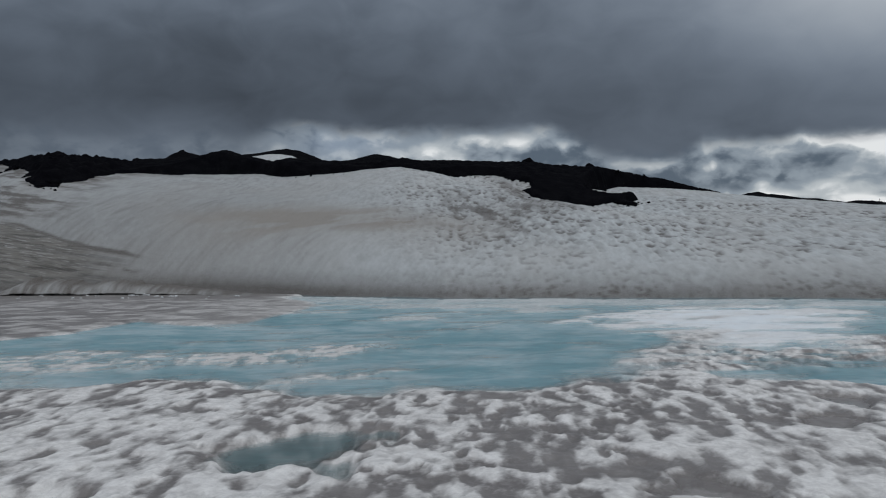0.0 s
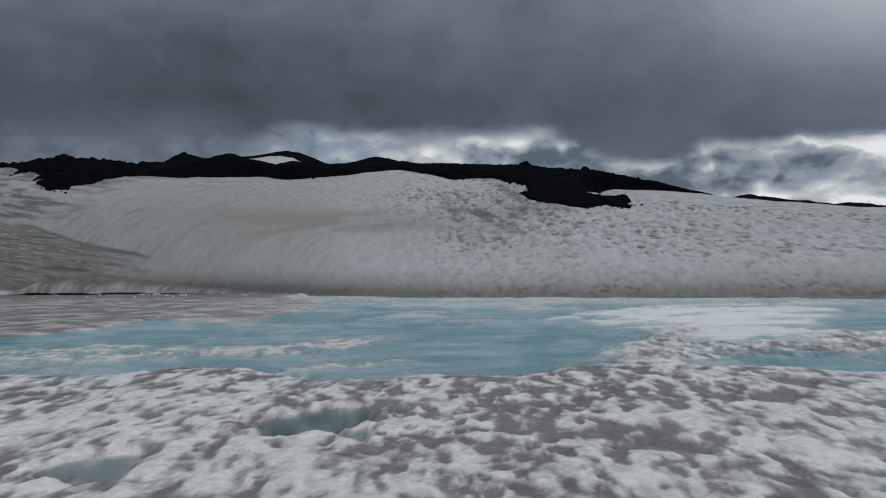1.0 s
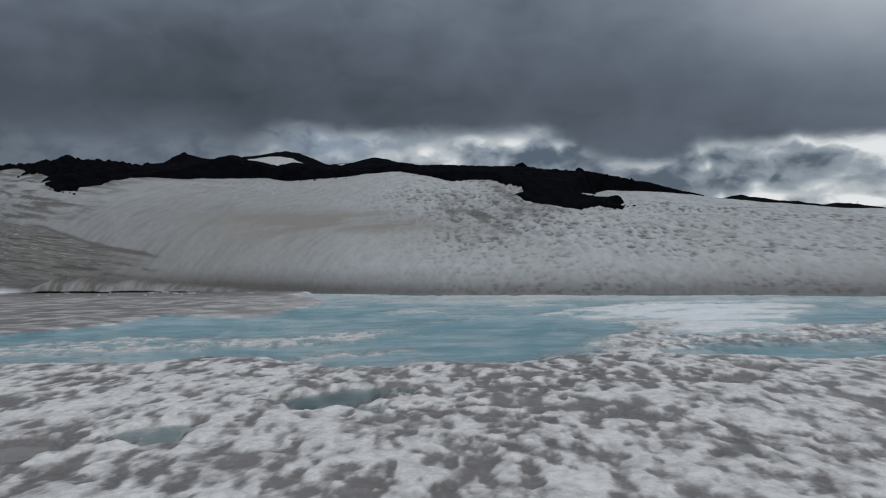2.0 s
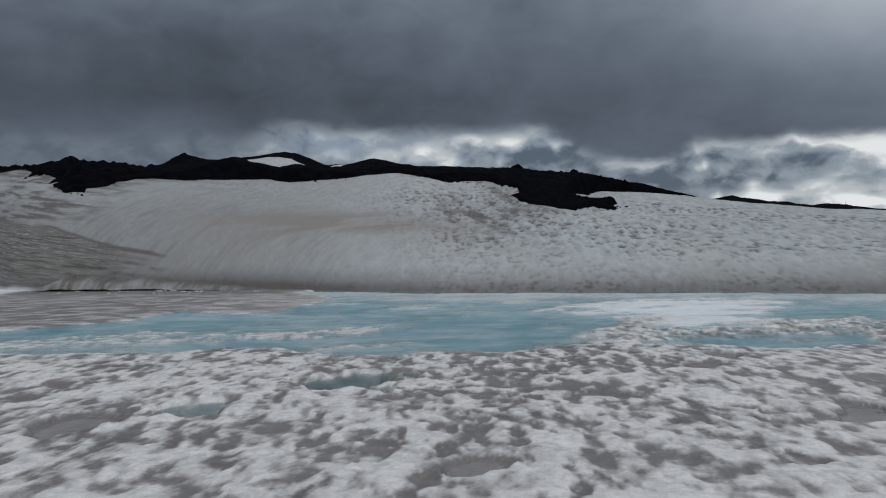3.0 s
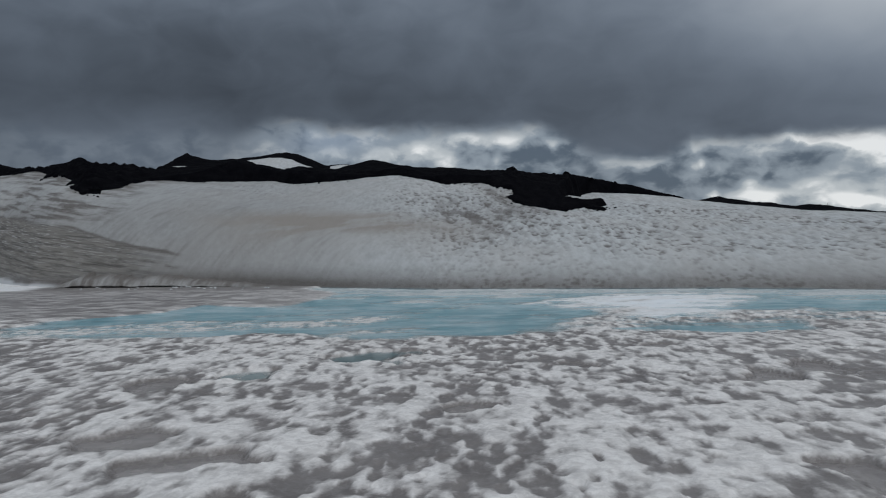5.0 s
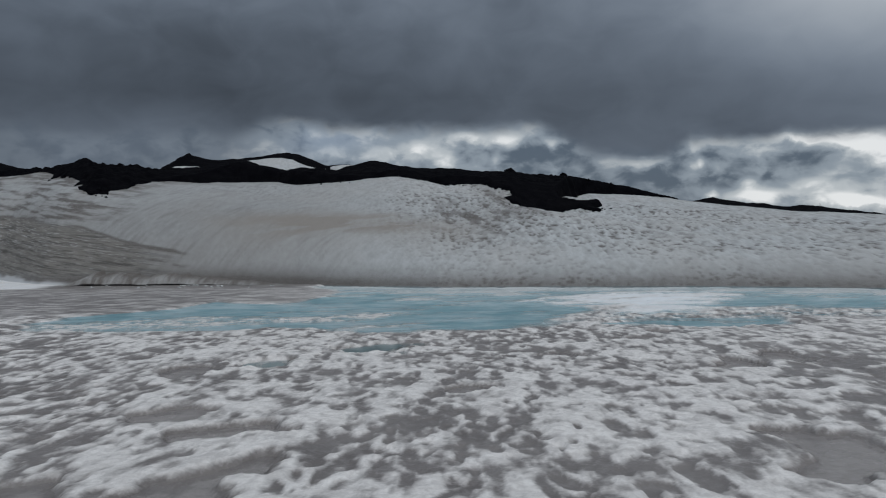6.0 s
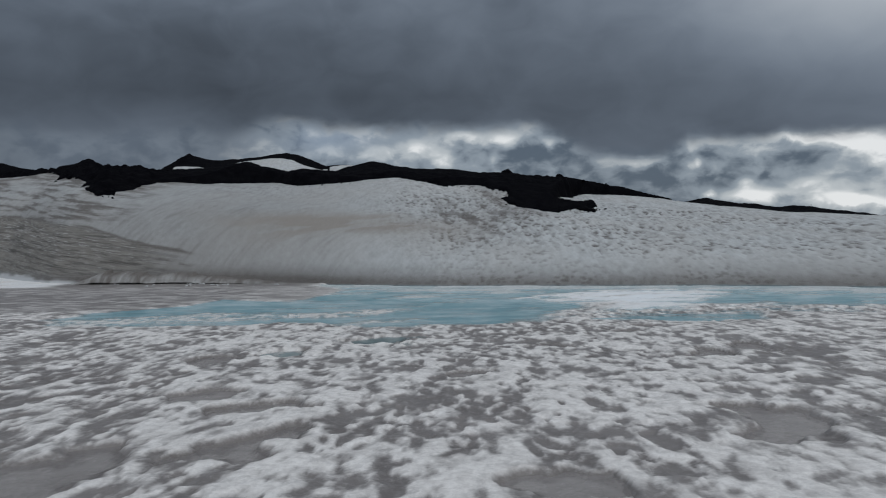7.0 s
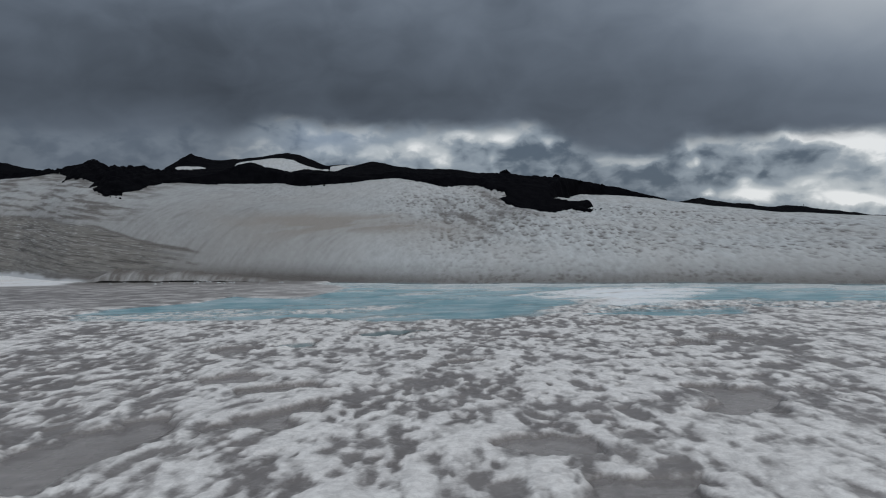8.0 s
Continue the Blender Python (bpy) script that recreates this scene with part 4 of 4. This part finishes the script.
def build_ridge():
    xs = steps([(-78, 0.5), (-52, 0.25), (34, 0.25)])
    ys = steps([(63, 0.25), (90, 0.25), (112, 1.2)])
    X, Y = np.meshgrid(xs, ys)
    sd = inside(X, Y, LAVA_EDGE) + (1.3 - 0.6 * smooth(X, 7, 10)) * (fbm(X / 1.3, Y / 1.3, 71, 4, 0.6) - 0.5)
    top = curve(X, RIDGE_TOP)
    crest = np.where(Y < 85, top - 0.021 * (85 - Y) ** 2, top - 0.012 * (Y - 85) ** 2)
    rough = smooth(-X, 30, 38) + 0.35 * smooth(X, 5, 10)
    f1, own = cells(X / 1.1, Y / 1.1, 72)
    lumps = (0.25 + 0.75 * rough) * (0.5 * (0.5 - smooth(f1, 0, 0.7)) - 0.15 + 0.7 * (fbm(X / 0.8, Y / 0.8, 73, 4, 0.6) - 0.5))
    tongue = smooth(X, 7, 9) * (1 - smooth(Y, 74.5, 78))
    Z = np.maximum(bank_height(X, Y) + 0.1 + 0.6 * (1 - 0.8 * tongue) * smooth(sd, 0, 1.5), crest) + lumps * (1 - 0.7 * tongue) * smooth(sd, -0.3, 1.0)
    Z = Z + np.clip(sd * (0.9 + 2.6 * smooth(X, 7, 10)), -5, 0.1)
    ob = sheet("lava_ridge", X, Y, Z, LAVA, keep=sd > -5)
    tagged(ob, "black rubbly lava ridge breaking through the snow", "lava ridge", kind="structure")


FAR_TOP = [(-150, -5), (-125, 22), (-105, 24.6), (-95, 22.2), (-80, 21), (-63, 22.2), (-60, 24.2), (-59.2, 25.5), (-58.4, 26.3), (-57.5, 25.5), (-55.6, 24.9), (-53, 24.3), (-50, 24.3), (-46, 24.4), (-40.8, 24.9),
           (-37, 25.6), (-34.8, 25.7), (-32, 25.3), (-29.9, 24.5), (-25.5, 22.5), (-20.4, 22.6), (-15, 22.4), (0, 20), (30, 14), (60, -3)]
MID_TOP = [(-40, 11), (-22, 15.2), (-16.2, 16.5), (-12.6, 17.6), (-10.2, 18.0), (-8.1, 17.6), (-5.4, 16.9), (-1.7, 16.5), (5, 16.3), (12, 15.0), (24, 12), (40, 0)]
DISTANT_TOP = [(31, 6), (35, 7.9), (37.2, 8.6), (40.2, 9.0), (42.3, 8.6), (45.3, 8.2), (46, 8.35), (48.7, 7.65), (51.5, 7.6), (53.4, 7.85), (57.2, 7.25), (60.6, 6.9), (64, 6.3), (68, 6.0), (80, 5.4), (98, 4), (110, -2)]


def hill_height(x, y, top, mid, front, back):
    z = curve(x, top)
    return np.where(y < mid, z - front * (mid - y), z - back * (y - mid))


def build_hill(top, mid, front, back, x0, x1, y0, y1, sp, seed, label, rough=0.5):
    X, Y = np.meshgrid(np.arange(x0, x1, sp), steps([(y0, sp * 3), (mid - 12, sp), (mid + 4, sp), (y1, sp * 6)]))
    Z = hill_height(X, Y, top, mid, front, back) + rough * (fbm(X / 2, Y / 2, seed, 4, 0.55) - 0.5)
    ob = sheet("lava_hill", X, Y, np.maximum(Z, -3), LAVA)
    tagged(ob, label, "lava hill", kind="structure")


build_ridge()
build_hill(FAR_TOP, 170, 0.3, 0.3, -150, 60, 95, 240, 0.6, 81, "black volcanic hill behind the ridge with snow patches")
build_hill(MID_TOP, 120, 0.3, 0.3, -40, 40, 85, 165, 0.5, 82, "smooth black lava knoll behind the ridge")
build_hill([(-80, 2), (-68, 14), (-62, 15.4), (-58, 16.7), (-56, 17.4), (-54, 17.1), (-52, 16.3), (-47, 16.1), (-42, 15.0), (-36, 12.5)], 108, 0.35, 0.3, -80, -36, 88, 135, 0.4, 84, "rubbly black lava crag behind the snow", 1.6)
build_hill(DISTANT_TOP, 95, 0.12, 0.2, 31, 110, 72, 125, 0.4, 83, "low black lava ridge along the snow skyline")


def build_patch(poly, label):
    """Snow lying on the face of the far hill; the outline is given by place along and height."""
    plan = [(x, 170 - (float(curve(x, FAR_TOP)) - z) / 0.3) for x, z in poly]
    px, py = [p[0] for p in plan], [p[1] for p in plan]
    X, Y = np.meshgrid(np.arange(min(px) - 1, max(px) + 1, 0.3), np.arange(min(py) - 1, max(py) + 1, 0.3))
    sd = inside(X, Y, plan) + 0.6 * (fbm(X / 2, Y / 2, 91, 3) - 0.5)
    Z = hill_height(X, Y, FAR_TOP, 170, 0.3, 0.3) + np.clip(0.4 * sd, -0.8, 0.15) + 0.12
    ob = sheet("snow_patch", X, Y, Z, BANK, {"dirt": 0.16, "silt": 0.0, "clean": 0.1}, keep=sd > -1.0)
    tagged(ob, label, "snow patch", "snow patches on the hill")


build_patch([(-45.5, 22.6), (-43.4, 23.1), (-41, 23.3), (-35.3, 23.4), (-31.8, 22.9), (-30.4, 22.1), (-29.2, 21.6), (-24.4, 21.0), (-24, 20), (-33, 18.5), (-44, 20)], "long white snow patch under the hill crest")
build_patch([(-57.2, 20.9), (-56.2, 21.5), (-53, 21.5), (-51.8, 20.9), (-52, 19), (-56, 19)], "small white snow patch below the peak")
build_patch([(-23.6, 21.9), (-21.6, 22.2), (-16.3, 22.0), (-15, 21.4), (-16, 19.2), (-23, 19.2)], "thin snow patch in the saddle of the hill")


# ---------------------------------------------------------------- loose lava boulders
def build_boulder(seed):
    rng = random.Random(seed)
    bm = bmesh.new()
    bmesh.ops.create_icosphere(bm, subdivisions=2, radius=1.0)
    off = Vector((rng.uniform(-50, 50), rng.uniform(-50, 50), rng.uniform(-50, 50)))
    for v in bm.verts:
        k = 1 + 0.55 * noise.noise(v.co * 1.1 + off) + 0.25 * noise.noise(v.co * 2.6 + off)
        v.co = Vector((v.co.x * 1.15, v.co.y, v.co.z * 0.8)) * k
    me = bpy.data.meshes.new("lava_boulder")
    bm.to_mesh(me)
    bm.free()
    me.materials.append(LAVA)
    return me


def ridge_surface(x, y):
    X, Y = np.array([[x]]), np.array([[y]])
    top = curve(X, RIDGE_TOP)
    crest = np.where(Y < 85, top - 0.021 * (85 - Y) ** 2, top - 0.012 * (Y - 85) ** 2)
    return float(np.maximum(bank_height(X, Y) + 0.1, crest)[0, 0])


def build_boulders():
    rng = random.Random(7)
    shapes = [build_boulder(s) for s in range(6)]
    spots = [(10.0, 84.5, 0.75), (13.9, 84.5, 0.5), (16.8, 84.5, 0.55), (15.2, 84.6, 0.35), (-46.2, 84, 1.1), (-44.6, 84.6, 0.8), (17.8, 69.2, 0.3), (16.4, 70.2, 0.3), (-35.2, 65.6, 0.3), (-34.5, 66.6, 0.5)]
    for _ in range(70):
        spots.append((rng.uniform(-52, -33), rng.uniform(68, 85), rng.uniform(0.25, 0.75)))
    for _ in range(26):
        spots.append((rng.uniform(6, 24), rng.uniform(82, 86), rng.uniform(0.12, 0.26)))
    for i, (x, y, r) in enumerate(spots):
        if inside(np.array([x]), np.array([y]), LAVA_EDGE)[0] < -0.9:
            continue
        ob = new("lava_boulder", shapes[i % len(shapes)])
        ob.matrix_world = pose(x, y, ridge_surface(x, y) + (0.05 if i < 4 else -0.5) * r, rng.uniform(-15, 15), rng.uniform(-15, 15), rng.uniform(0, 360)) @ Matrix.Diagonal((r, r, r * rng.uniform(0.8, 1.3), 1))
        tagged(ob, "jagged black lava boulder on the ridge", "boulder", "lava boulders")

    # stones that have rolled down on to the snow
    for i in range(36):
        cx, cy, sx, sy = ((-35, 65.4, 0.8, 0.6), (18.2, 68.9, 0.6, 0.4), (9.4, 67.4, 0.8, 0.4), (-44, 79, 0.8, 1.2), (18.4, 71.6, 0.5, 0.7), (-10, 75.8, 9, 0.3))[i % 6]
        x, y, r = rng.gauss(cx, sx), rng.gauss(cy, sy), rng.uniform(0.05, 0.14)
        near = np.argmin((BANK_X - x) ** 2 + (BANK_Y - y) ** 2)
        ob = new("lava_stone", shapes[i % len(shapes)])
        ob.matrix_world = pose(x, y, float(BANK_Z.flat[near]) + 0.2 * r, 0, 0, rng.uniform(0, 360)) @ Matrix.Diagonal((r, r, r, 1))
        tagged(ob, "small black lava stone lying on the snow", "stone", "stones on the snow bank")


build_boulders()


def build_post():
    """A thin marker post in a little cairn on the skyline ridge."""
    x, y = 55.7, 95.0
    z = float(hill_height(np.array([x]), np.array([y]), DISTANT_TOP, 95, 0.12, 0.2)[0])
    post = tagged(new("marker_post"), "thin dark marker post in a small stone cairn", "post")
    post.matrix_world = pose(x, y, z - 0.1)
    bm = bmesh.new()
    bmesh.ops.create_cone(bm, cap_ends=True, segments=10, radius1=0.035, radius2=0.025, depth=0.6, matrix=Matrix.Translation((0, 0, 0.3)))
    me = bpy.data.meshes.new("pole")
    bm.to_mesh(me)
    bm.free()
    me.materials.append(LAVA)
    new("pole", me).parent = post
    stone = build_boulder(40)
    for i in range(6):
        s = new("stone", stone)
        s.parent = post
        a = i * 1.05
        s.matrix_basis = pose(0.2 * math.cos(a), 0.2 * math.sin(a), 0.1 + 0.05 * (i % 2), 20 * i, 0, 50 * i) @ Matrix.Diagonal((0.14, 0.14, 0.12, 1))


build_post()
